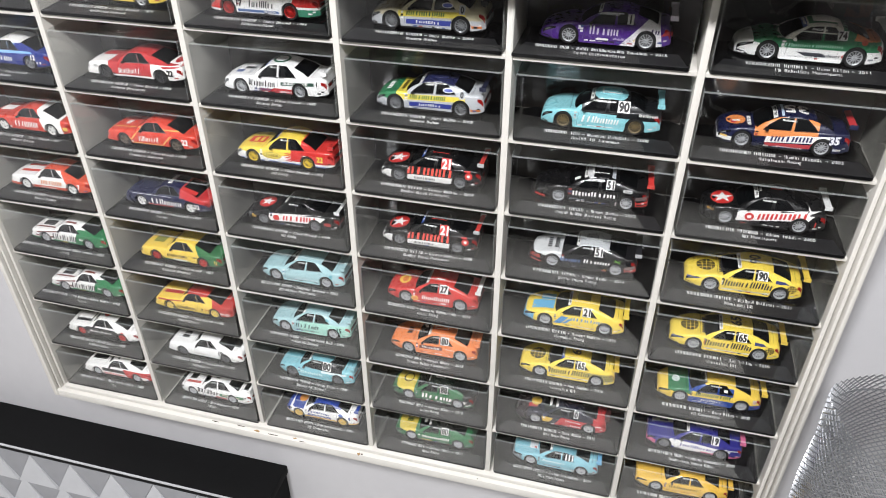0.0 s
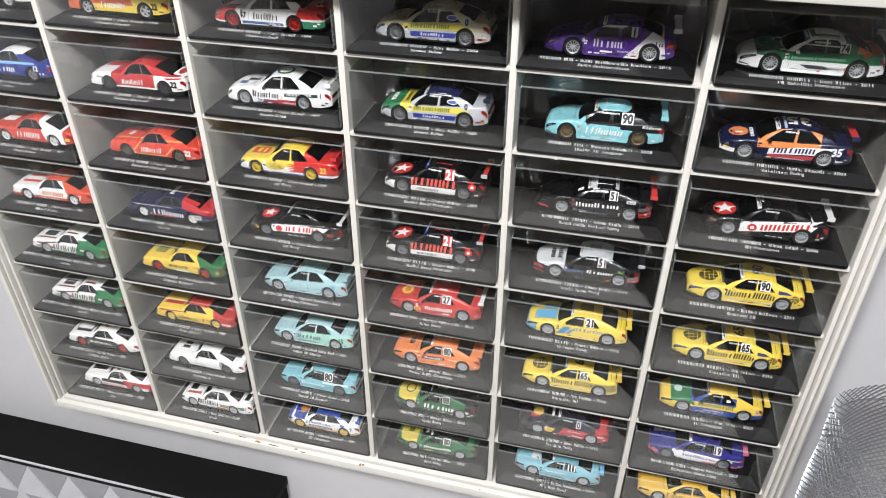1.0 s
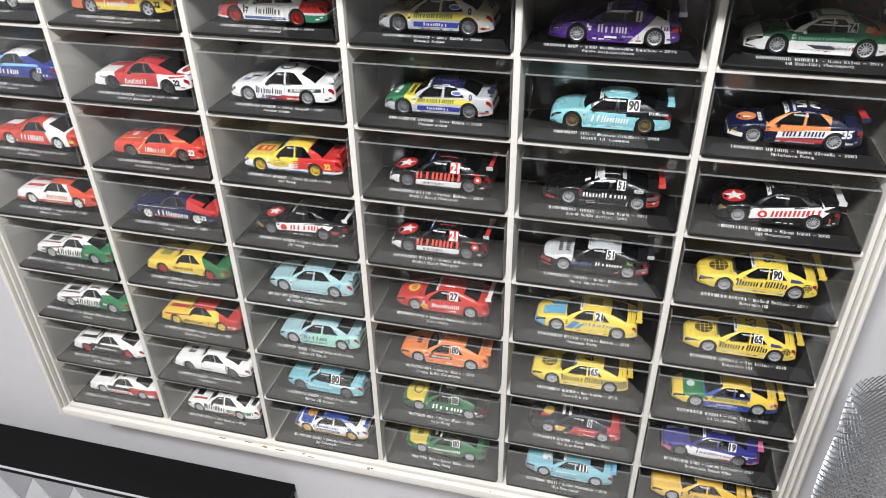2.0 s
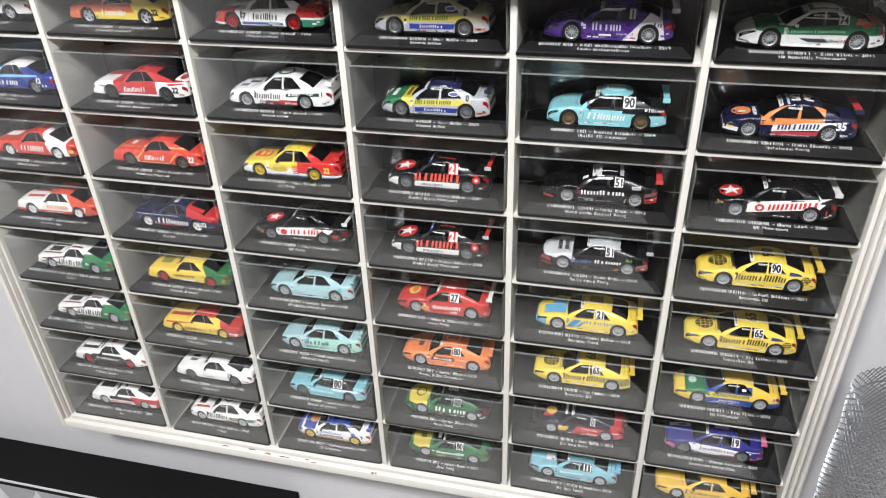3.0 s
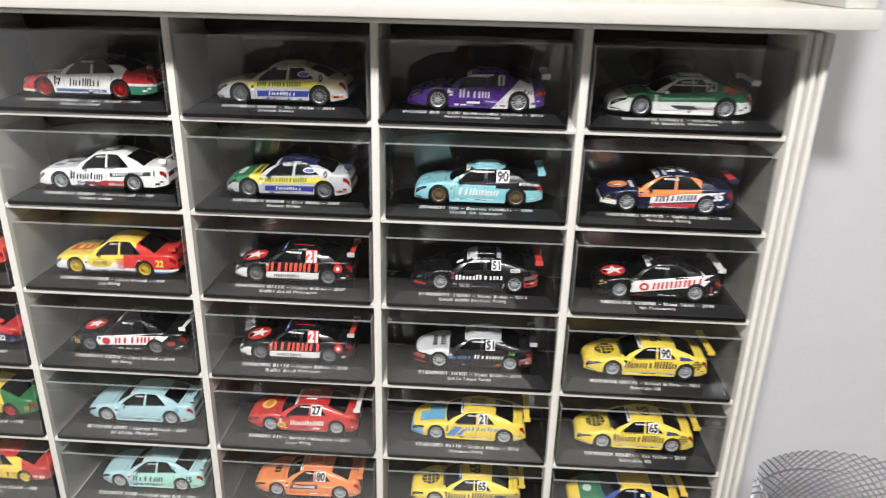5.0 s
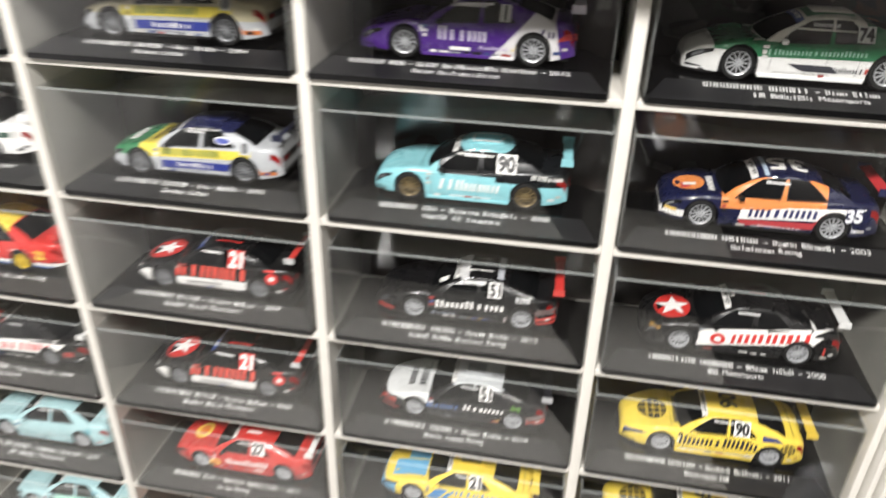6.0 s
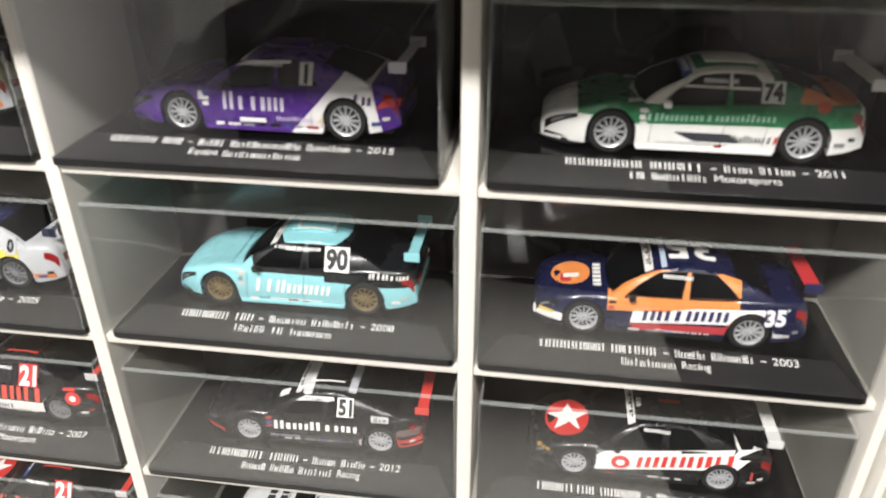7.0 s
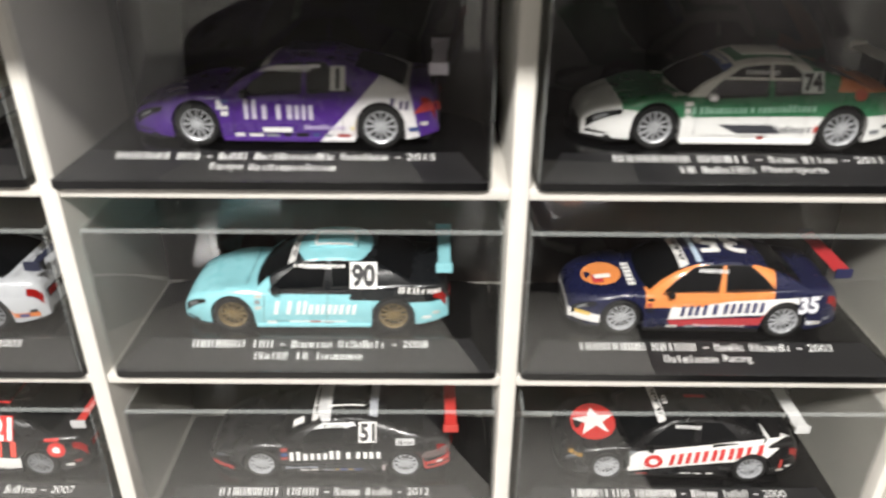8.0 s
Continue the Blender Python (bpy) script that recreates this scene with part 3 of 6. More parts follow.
        w = self.width(x, self.deck(x) - 2)
        return self.deck(x) - 0.2 + 1.0 * max(0.0, 1 - (y / (w - 2)) ** 2)

    def body(self):
        bm = bmesh.new()
        L = self.L
        xs = {0.0, 0.8, 2, 4, 7, L - 0.9, L - 2, L - 4, L}
        xs |= set(np.linspace(8, L - 6, 20))
        for wx in self.k["wheels"]:
            R = self.r + 1.0
            for a in np.linspace(0, 180, 13):
                xs.add(wx + R * math.cos(radians(a)))
            xs.add(wx - R - 0.05), xs.add(wx + R + 0.05)
        clean = []
        for x in sorted(xs):
            if not clean or x - clean[-1] > 0.04:
                clean.append(x)
        rings = []
        for x in clean:
            zb, top = self.bottom(x), self.deck(x)
            rise = self.crest(x)
            sh = max(top - 2.0 + rise, zb + 0.6)
            half = []
            half.append((self.width(x, zb) - 3.2, zb))
            for t in (0, 0.25, 0.5, 0.75, 1.0):
                z = zb + (sh - zb) * t
                half.append((self.width(x, z), z))
            w = self.width(x, sh)
            half.append((w - 0.5, sh + (top + rise - sh) * 0.55))
            half.append((w - 1.5, top + rise - 0.3))
            half.append((w - 3.2, top + rise))
            half.append((w - 7.0, top + 0.25 + rise * 0.4))
            half.append((w * 0.45, top + 0.6))
            xn = self.nose(x) / 1000
            ring = [bm.verts.new((xn, -y / 1000, z / 1000)) for y, z in half]
            ring.append(bm.verts.new((xn, 0, (top + 0.8) / 1000)))
            ring += [bm.verts.new((xn, y / 1000, z / 1000)) for y, z in half[::-1]]
            rings.append(ring)
        for p, q in zip(rings, rings[1:]):
            for i in range(len(p) - 1):
                bm.faces.new((p[i], p[i + 1], q[i + 1], q[i]))
        bm.faces.new(rings[0])
        bm.faces.new(rings[-1][::-1])
        return bm

    def roof_edge(self, u):
        return self.zr - 0.5 - 1.7 * abs(2 * u - 1) ** 2.4

    def cabin_point(self, u, v):
        xf0, xf1, xr1, xr0 = self.k["glass"]
        x = (xf0 + (xr0 - xf0) * u) * (1 - v) + (xf1 + (xr1 - xf1) * u) * v
        x += 2.6 * (2 * u - 1) * math.sin(math.pi * v) * abs(2 * u - 1)
        zb = self.deck(xf0 + (xr0 - xf0) * u) - 1.2
        z = zb * (1 - v) + self.roof_edge(u) * v
        y = self.wb + (self.wr - self.wb) * v + 0.5 * math.sin(math.pi * v)
        return x, y, z

    def screen_point(self, s, v, rear):
        xf0, xf1, xr1, xr0 = self.k["glass"]
        x0, y0, z0 = self.cabin_point(1 if rear else 0, v)
        bulge = 2.4 * (1 - s * s) * (1 - 0.6 * v)
        return (x0 + bulge * (0.6 if rear else -1), s * y0, z0 + (0.9 * v + 0.6 * (1 - v)) * (1 - s * s))

    def cabin(self):
        """Painted roof and pillars, and the panes between them: name, mesh."""
        shell, panes = bmesh.new(), []
        def add(bm, ps):
            bm.faces.new([bm.verts.new((p[0] / 1000, p[1] / 1000, p[2] / 1000)) for p in ps])
        w1, w2 = self.k["win"]
        us = sorted(set([0, w1[0], (w1[0] + w1[1]) / 2, w1[1], w2[0], (w2[0] + w2[1]) / 2, w2[1], 1] + [i / 8 for i in range(9)]))
        vs = [0, 0.13, 0.5, 0.9, 1]
        for sgn in (-1, 1):
            for wi, (a, b) in enumerate((w1, w2)):
                bm = bmesh.new()
                for j in range(1, 3):
                    for u0, u1 in ((a, (a + b) / 2), ((a + b) / 2, b)):
                        ps = []
                        for u, v in ((u0, vs[j]), (u1, vs[j]), (u1, vs[j + 1]), (u0, vs[j + 1])):
                            x, y, z = self.cabin_point(u, v)
                            ps.append((x, sgn * (y - 0.25), z))
                        add(bm, ps)
                bmesh.ops.remove_doubles(bm, verts=bm.verts, dist=1e-6)
                panes.append(("side_window", bm))
            for i in range(len(us) - 1):
                for j in range(len(vs) - 1):
                    mid = (us[i] + us[i + 1]) / 2
                    if 0 < j < 3 and (w1[0] < mid < w1[1] or w2[0] < mid < w2[1]):
                        continue
                    ps = []
                    for u, v in ((us[i], vs[j]), (us[i + 1], vs[j]), (us[i + 1], vs[j + 1]), (us[i], vs[j + 1])):
                        x, y, z = self.cabin_point(u, v)
                        ps.append((x, sgn * y, z))
                    add(shell, ps)
        ss = [-1, -0.9, -0.45, 0, 0.45, 0.9, 1]
        vv = [0, 0.06, 0.5, 0.9, 1]
        for rear in (False, True):
            bm = bmesh.new()
            for i in range(6):
                for j in range(4):
                    ps = [self.screen_point(s, v, rear) for s, v in ((ss[i], vv[j]), (ss[i + 1], vv[j]), (ss[i + 1], vv[j + 1]), (ss[i], vv[j + 1]))]
                    if 0 < i < 5 and 0 < j < 3:
                        add(bm, [(p[0] + (-0.25 if rear else 0.25), p[1], p[2] - 0.15) for p in ps])
                    else:
                        add(shell, ps)
            bmesh.ops.remove_doubles(bm, verts=bm.verts, dist=1e-6)
            panes.append(("rear_window" if rear else "windscreen", bm))
        xs = np.linspace(0, 1, 9)
        for i in range(6):
            for j in range(8):
                ps = []
                for s, u in ((ss[i], xs[j]), (ss[i + 1], xs[j]), (ss[i + 1], xs[j + 1]), (ss[i], xs[j + 1])):
                    a, b = self.screen_point(s, 1, False), self.screen_point(s, 1, True)
                    ps.append((a[0] + (b[0] - a[0]) * u, a[1], a[2] + self.roof_edge(u) - self.roof_edge(0)))
                add(shell, ps)
        bmesh.ops.remove_doubles(shell, verts=shell.verts, dist=1e-5)
        return shell, panes


shapes = {k: Shape(k) for k in KINDS}
mesh_cache = {}


def cached(key, make):
    if key not in mesh_cache:
        mesh_cache[key] = make()
    return mesh_cache[key]


def painted(mesh, mat):
    me = mesh.copy()
    me.materials.clear()
    me.materials.append(mat)
    return me


def lathe(profile, n=26):
    bm = bmesh.new()
    rings = [[bm.verts.new((r * math.cos(2 * math.pi * i / n) / 1000, y / 1000, r * math.sin(2 * math.pi * i / n) / 1000)) for i in range(n)] for r, y in profile]
    for p, q in zip(rings, rings[1:]):
        for i in range(n):
            bm.faces.new((p[i], p[(i + 1) % n], q[(i + 1) % n], q[i]))
    return bm, rings


def tyre_mesh(r):
    bm, rings = lathe([(r * 0.68, -3.5), (r * 0.73, -4.2), (r * 0.84, -4.35), (r * 0.94, -4.2), (r, -3.4), (r, 3.4), (r * 0.94, 4.2), (r * 0.68, 3.6)])
    return mesh_of("tyre", bm, TYRE, 40)


def rim_mesh(r, style, mat):
    """Lip, dark dish, hub and spokes, all facing -y."""
    bm, rings = lathe([(r * 0.73, -3.9), (r * 0.72, -4.35), (r * 0.66, -4.1), (r * 0.64, -2.4), (r * 0.12, -2.0)])
    bm.faces.ensure_lookup_table()
    for f in bm.faces:
        if all(v.co.y > -0.00415 for v in f.verts) and min(v.co.y for v in f.verts) > -0.00405 and max(v.co.y for v in f.verts) > -0.0027:
            f.material_index = 1
    bm.faces.new(rings[-1]).material_index = 1
    count, wide, out = {"five": (5, 0.24, 3.8), "mesh": (12, 0.065, 3.8), "spoke": (12, 0.075, 3.95)}[style]
    for i in range(count):
        a = 2 * math.pi * i / count
        d, s = Vector((math.cos(a), 0, math.sin(a))), Vector((-math.sin(a), 0, math.cos(a)))
        ps = []
        for rad, w, y in ((r * 0.1, wide * 1.1, -out), (r * 0.67, wide * 0.8, -out + 0.1)):
            for sg in (-1, 1):
                ps.append(d * rad + s * sg * w * r * 0.5 + Vector((0, y, 0)))
        tv = [bm.verts.new(p / 1000) for p in ps]
        lv = [bm.verts.new((p + Vector((0, 1.0, 0))) / 1000) for p in ps]
        bm.faces.new((tv[0], tv[1], tv[3], tv[2]))
        bm.faces.new((tv[0], tv[2], lv[2], lv[0]))
        bm.faces.new((tv[1], lv[1], lv[3], tv[3]))
    hub, hr = lathe([(r * 0.17, -3.4), (r * 0.16, -4.15), (r * 0.02, -4.25)], 12)
    tmp = bpy.data.meshes.new("hub")
    hub.to_mesh(tmp)
    hub.free()
    bm.from_mesh(tmp)
    bpy.data.meshes.remove(tmp)
    return mesh_of("rim", bm, [mat, TRIM], 30)


rim_mats = {}


def rim_mat(code):
    if code not in rim_mats:
        metal = 0.25 if code in ("c3c5c8", "8c7a58", "8d8f92") else 0.0
        rim_mats[code] = material("rim_finish", code, 0.32, metal=metal, grain=0.1, grain_scale=600)
    return rim_mats[code]


MARK_Z = 0.93


class Decals:
    """Printed marks that follow the body: gathers quads of one ink into one mesh."""
    def __init__(self, shape):
        self.s, self.inks = shape, {}

    def bm(self, code):
        if code not in self.inks:
            self.inks[code] = bmesh.new()
        return self.inks[code]

    def fit_z(self, x, z):
        """Heights are given for a slightly taller car; keep them below the edge of the roof."""
        z *= MARK_Z
        xf0, xf1, xr1, xr0 = self.s.k["glass"]
        if z > self.s.deck(x):
            z = min(z, self.s.roof_edge(min(max((x - xf1) / (xr1 - xf1), 0), 1)) - 0.5)
        return max(z, self.s.bottom(x) + 0.1)

    def side(self, code, corners, lift=0.16, nx=6, nz=4):
        """A four-cornered field on the near side: (x, z) counter-clockwise from the lower front."""
        a, b, c, d = [Vector(p) for p in corners]
        bm, rows = self.bm(code), []
        nx = max(nx, int(max(abs(b.x - a.x), abs(c.x - d.x)) / 1.2))
        for j in range(nz + 1):
            row = []
            for i in range(nx + 1):
                u, v = i / nx, j / nz
                p = (a * (1 - u) + b * u) * (1 - v) + (d * (1 - u) + c * u) * v
                z = self.fit_z(p.x, p.y)
                row.append(bm.verts.new((self.s.nose(p.x) / 1000, -(self.s.side(p.x, z) + lift) / 1000, z / 1000)))
            rows.append(row)
        for j in range(nz):
            for i in range(nx):
                bm.faces.new((rows[j][i], rows[j][i + 1], rows[j + 1][i + 1], rows[j + 1][i]))

    def rect(self, code, x0, x1, z0, z1, rise=0.0, lift=0.16):
        self.side(code, ((x0, z0), (x1, z0 + rise), (x1, z1 + rise), (x0, z1)), lift)

    def disc(self, code, x, z, rx, rz, lift=0.18, n=18):
        bm = self.bm(code)
        rim = []
        for a in np.linspace(0, 2 * math.pi, n, endpoint=False):
            px, pz = x + rx * math.cos(a), self.fit_z(x, z + rz * math.sin(a))
            rim.append(bm.verts.new((self.s.nose(px) / 1000, -(self.s.side(px, pz) + lift) / 1000, pz / 1000)))
        pz = self.fit_z(x, z)
        mid = bm.verts.new((self.s.nose(x) / 1000, -(self.s.side(x, pz) + lift) / 1000, pz / 1000))
        for i in range(n):
            bm.faces.new((rim[i], rim[(i + 1) % n], mid))

    def bars(self, code, x0, x1, z0, z1, n, rise=0.0, lean=0.12, lift=0.3, caps=False):
        """A word of n letters as plain bars, all of one height where it is in capitals."""
        w = (x1 - x0) / n
        rnd = random.Random(n * 31 + int(x0 * 7))
        for i in range(n):
            f = 0.98 if caps or i == 0 or rnd.random() < 0.25 else 0.74
            h = (z1 - z0) * f
            for g0, g1 in rnd.choice(BOLD_STEMS):
                xa, xb = x0 + (i + g0) * w, x0 + (i + g1) * w
                r0, r1 = rise * (i + g0) / n, rise * (i + g1) / n
                self.side(code, ((xa, z0 + r0), (xb, z0 + r1), (xb + lean * h, z0 + h + r1), (xa + lean * h, z0 + h + r0)), lift, 1, 2)

    def number(self, text, x, z, h, ink_code, panel="", rise=0.0, pad=1.0):
        """A start number, flat on the flank, or on the window when it sits above the deck."""
        s = self.s
        flat, fs, wide = text_outline(text, 0.045)
        z *= MARK_Z
        lo, hi = z - h / 2 - pad * 0.8, z + h / 2 + pad * 0.8
        if z > s.deck(x):
            xf0, xf1, xr1, xr0 = s.k["glass"]
            lo, hi = s.deck(x) - 1.5, s.roof_edge(min(max((x - xf1) / (xr1 - xf1), 0), 1)) + 0.2
            pad = min(pad, 0.6)
            lo += 0.8
            if s.kind == "stock":
                lo, hi = lo + 0.9, hi - 0.9
            h = hi - lo - 1.6 * pad
            z = (lo + hi) / 2
        stretch = 0.9
        w = wide * h * stretch
        half = max(w, 0.62 * h) / 2 + pad
        xs = [x - half, x, x + half]
        y_lo, y_hi = max(s.side(v, lo) for v in xs), max(s.side(v, hi) for v in xs)
        steps = [i / 6 for i in range(7)]
        out = max(s.side(xs[0] + (xs[2] - xs[0]) * g, lo + (hi - lo) * f) - y_lo * (1 - f) - y_hi * f for f in steps for g in steps)
        y_lo, y_hi = y_lo + max(out, 0), y_hi + max(out, 0)

        def spot(px, pz, lift):
            f = (pz - lo) / (hi - lo)
            return (px / 1000, -(y_lo * (1 - f) + y_hi * f + lift) / 1000, (pz + rise * (px - x) / max(w, 1)) / 1000)
        if panel:
            bm = self.bm(panel)
            bm.faces.new([bm.verts.new(spot(px, pz, 0.24)) for px, pz in ((xs[0], lo), (xs[2], lo), (xs[2], hi), (xs[0], hi))])
        bm = self.bm(ink_code)
        vs = [bm.verts.new(spot(x + px * h * stretch, z + py * h, 0.4)) for px, py in flat]
        for f in fs:
            bm.faces.new([vs[i] for i in f])

    def over(self, code, x0, x1, y0, y1, lift=0.18, nx=5, ny=5, skew=0.0):
        """A field on bonnet, roof or boot."""
        bm, rows = self.bm(code), []
        for j in range(ny + 1):
            row = []
            for i in range(nx + 1):
                y = y0 + (y1 - y0) * j / ny
                x = x0 + (x1 - x0) * i / nx + skew * y
                row.append(bm.verts.new((self.s.nose(x) / 1000, y / 1000, (self.s.top(x, y) + lift) / 1000)))
            rows.append(row)
        for j in range(ny):
            for i in range(nx):
                bm.faces.new((rows[j][i], rows[j][i + 1], rows[j + 1][i + 1], rows[j + 1][i]))

    def over_disc(self, code, x, y, rx, ry, lift=0.2, n=20, inner=0.0):
        bm = self.bm(code)
        ring = []
        for a in np.linspace(0, 2 * math.pi, n, endpoint=False):
            px, py = x + rx * math.cos(a), y + ry * math.sin(a)
            ring.append(bm.verts.new((self.s.nose(px) / 1000, py / 1000, (self.s.top(px, py) + lift) / 1000)))
        if inner <= 0:
            mid = bm.verts.new((self.s.nose(x) / 1000, y / 1000, (self.s.top(x, y) + lift) / 1000))
            for i in range(n):
                bm.faces.new((ring[i], ring[(i + 1) % n], mid))
        else:
            ring2 = []
            for a in np.linspace(0, 2 * math.pi, n, endpoint=False):
                px, py = x + rx * inner * math.cos(a), y + ry * inner * math.sin(a)
                ring2.append(bm.verts.new((self.s.nose(px) / 1000, py / 1000, (self.s.top(px, py) + lift) / 1000)))
            for i in range(n):
                bm.faces.new((ring[i], ring[(i + 1) % n], ring2[(i + 1) % n], ring2[i]))

    def over_star(self, code, x, y, r, lift=0.32):
        bm = self.bm(code)
        mid = bm.verts.new((self.s.nose(x) / 1000, y / 1000, (self.s.top(x, y) + lift) / 1000))
        ring = []
        for i in range(10):
            a, k = math.pi * i / 5 + 0.3, (r if i % 2 == 0 else r * 0.42)
            px, py = x + k * math.cos(a), y + k * math.sin(a)
            ring.append(bm.verts.new((self.s.nose(px) / 1000, py / 1000, (self.s.top(px, py) + lift) / 1000)))
        for i in range(10):
            bm.faces.new((ring[i], ring[(i + 1) % 10], mid))

    def over_number(self, text, x, y, h, code, turn=0.0):
        flat, fs, wide = text_outline(text, 0.03)
        bm = self.bm(code)
        c, s = math.cos(radians(turn)), math.sin(radians(turn))
        vs = []
        for px, py in flat:
            xx, yy = x + (px * c - py * s) * h, y + (px * s + py * c) * h
            vs.append(bm.verts.new((self.s.nose(xx) / 1000, yy / 1000, (self.s.top(xx, yy) + 0.8) / 1000)))
        for f in fs:
            bm.faces.new([vs[i] for i in f])

    def over_bars(self, code, x, y0, y1, depth, n, lift=0.3):
        w = (y1 - y0) / n
        for i in range(n):
            self.over(code, x, x + depth, y0 + i * w + w * 0.12, y0 + (i + 1) * w - w * 0.12, lift, 1, 1)

    def put(self, car):
        for code, bm in self.inks.items():
            tagged(part("decal", bm, ink(code), car), kind="stuff")


PATCHES = ("e8e6e2", "16181c", "c8c4bc", "8a8e92", "e8e6e2", "16181c", "a83a34", "3a4f86")


def small_marks(d, kind, seed):
    """Little stickers behind the front wheel, along the sill and on the tail, and the banner on the windscreen."""
    rnd, s = random.Random(seed), d.s
    xf0, xf1, xr1, xr0 = s.k["glass"]
    behind = s.k["wheels"][0] + s.r + 1.6
    if kind == "coupe":
        d.rect(rnd.choice(PATCHES), behind, behind + 2.4, 6.2, 8.4, 0, 0.2)
        d.rect(rnd.choice(PATCHES), s.L - 9, s.L - 5, 7.4, 8.8, 0, 0.2)
        return
    z = 17.4
    for i in range(3):
        tall = rnd.uniform(1.2, 1.9)
        d.rect(rnd.choice(PATCHES), behind, behind + rnd.uniform(1.8, 3.0), z - tall, z, 0.1, 0.21)
        z -= tall + rnd.uniform(0.5, 0.9)
    x = behind + 4
    while x < s.k["wheels"][1] - s.r - 5:
        wide = rnd.uniform(2.0, 5.0)
        if rnd.random() < 0.7:
            d.rect(rnd.choice(PATCHES), x, x + wide, 4.1, rnd.uniform(5.0, 5.6), 0, 0.22)
        x += wide + rnd.uniform(0.8, 3.0)
    d.rect(rnd.choice(PATCHES), s.L - 10, s.L - 6.5, 6.6, 8.2, 0, 0.21)
    d.rect(rnd.choice(PATCHES), s.L - 6, s.L - 3.5, 8.6, 10, 0, 0.21)
    banner = rnd.choice(("e8e6e2", "e8e6e2", "2f4f9a", "16181c"))
    d.over(banner, xf1 - 4.4, xf1 - 1.4, -12, 12, 0.3, 2, 6)
    d.over_bars("16181c" if banner == "e8e6e2" else "e8e6e2", xf1 - 3.6, -9, 9, 1.6, 7, 0.42)
    # driver's name along the head of the side windows
    x0 = xf1 + 2
    d.bars("e4e4e2", x0, x0 + 11, s.zr / MARK_Z - 4.4, s.zr / MARK_Z - 3.0, 7, lift=0.5, caps=True)


def model_car(kind, m, paint, label, marks, rim="c3c5c8", wing="", wing_ends="", mirror="", extras=(), stretch=1.0):
    s = shapes[kind]
    k = s.k
    car = thing("model_car", m @ Matrix.Diagonal((k["short"] * stretch, 1, 1, 1)), label, "model car", group="model cars in the rack")
    body = cached((kind, "body"), lambda: mesh_of("body", s.body(), TRIM, 42))
    part("body", painted(body, paint), None, car)

    def make_cabin():
        shell, panes = s.cabin()
        return mesh_of("roof", shell, TRIM, 40), [(n, mesh_of(n, bm, CAR_GLASS, 40)) for n, bm in panes]
    roof, panes = cached((kind, "cabin"), make_cabin)
    part("roof", painted(roof, paint), None, car)
    for n, me in panes:
        part(n, me, None, car)
    # floor pan and wheel wells
    part("floor_pan", cached((kind, "pan"), lambda: mesh_of("floor_pan", boxes(
        (0.003, (s.L - 3) / 1000, -(s.hw - 4) / 1000, (s.hw - 4) / 1000, k["sill"] / 1000 - 0.0004, k["sill"] / 1000 + 0.0008),
        (0.015, (s.L - 12) / 1000, -(s.hw - 8.6) / 1000, (s.hw - 8.6) / 1000, k["sill"] / 1000, 0.0145)), TRIM)), None, car, "black floor pan")
    # wheels
    for wx in k["wheels"]:
        for sg in (-1, 1):
            y = s.width(wx, s.r + 9) - 4.3 + (0.2 if kind != "coupe" else -0.2)
            tyre = part("tyre", cached((kind, "tyre"), lambda: tyre_mesh(s.r)), None, car)
            tyre.location = (wx / 1000, sg * y / 1000, s.r / 1000)
            tyre.rotation_euler = (0, 0, 0 if sg < 0 else math.pi)
            tyre.scale = (1 / (k["short"] * stretch), 1, 1)
            part("rim", cached((kind, "rim", rim), lambda: rim_mesh(s.r, k["rim"], rim_mat(rim))), None, tyre)
    for wx in k["wheels"]:
        def well():
            bm, rings = lathe([(s.r + 1.02, -(s.hw - 2.4)), (s.r + 0.9, -(s.hw - 10)), (s.r * 0.5, -(s.hw - 10)), (s.r * 0.5, s.hw - 10), (s.r + 0.9, s.hw - 10), (s.r + 1.02, s.hw - 2.4)], 24)
            cut = [v for v in bm.verts if v.co.z < -0.003]
            bmesh.ops.delete(bm, geom=cut, context="VERTS")
            return mesh_of("wheel_arch", bm, TRIM, 40)
        arch = part("wheel_arch", cached((kind, "arch"), well), None, car, "black wheel arch liner")
        arch.location = (wx / 1000, 0, s.r / 1000)
    # black or bright surrounds of the side windows
    edge_mat = CHROME if kind == "coupe" else TRIM
    for sg in (-1, 1):
        def surround():
            bm = bmesh.new()
            for a, b in k["win"]:
                corners = [(a, 0.13), (b, 0.13), (b, 0.9), (a, 0.9)]
                du = 0.6 / (k["glass"][3] - k["glass"][0]) * (1.0 if kind != "coupe" else 0.7)
                dv = 0.055 if kind != "coupe" else 0.035
                outer = [(a - du, 0.13 - dv), (b + du, 0.13 - dv), (b + du, 0.9 + dv * 0.6), (a - du, 0.9 + dv * 0.6)]
                for i in range(4):
                    j = (i + 1) % 4
                    n = 4
                    for q in range(n):
                        f0, f1 = q / n, (q + 1) / n
                        quad = []
                        for ring, f in ((outer, f0), (outer, f1), (corners, f1), (corners, f0)):
                            u = ring[i][0] * (1 - f) + ring[j][0] * f
                            v = ring[i][1] * (1 - f) + ring[j][1] * f
                            x, y, z = s.cabin_point(u, v)
                            quad.append(bm.verts.new((x / 1000, sg * (y + 0.1) / 1000, z / 1000)))
                        bm.faces.new(quad)
            return mesh_of("window_surround", bm, edge_mat, 40)
        part("window_surround", cached((kind, "surround", sg), surround), None, car)
    # tail: dark panel with the lamps at its ends
    xt, wt = s.L - 0.5, s.width(s.L - 0.5, 14) * 0.9
    zt = s.deck(s.L - 2) - 4.4
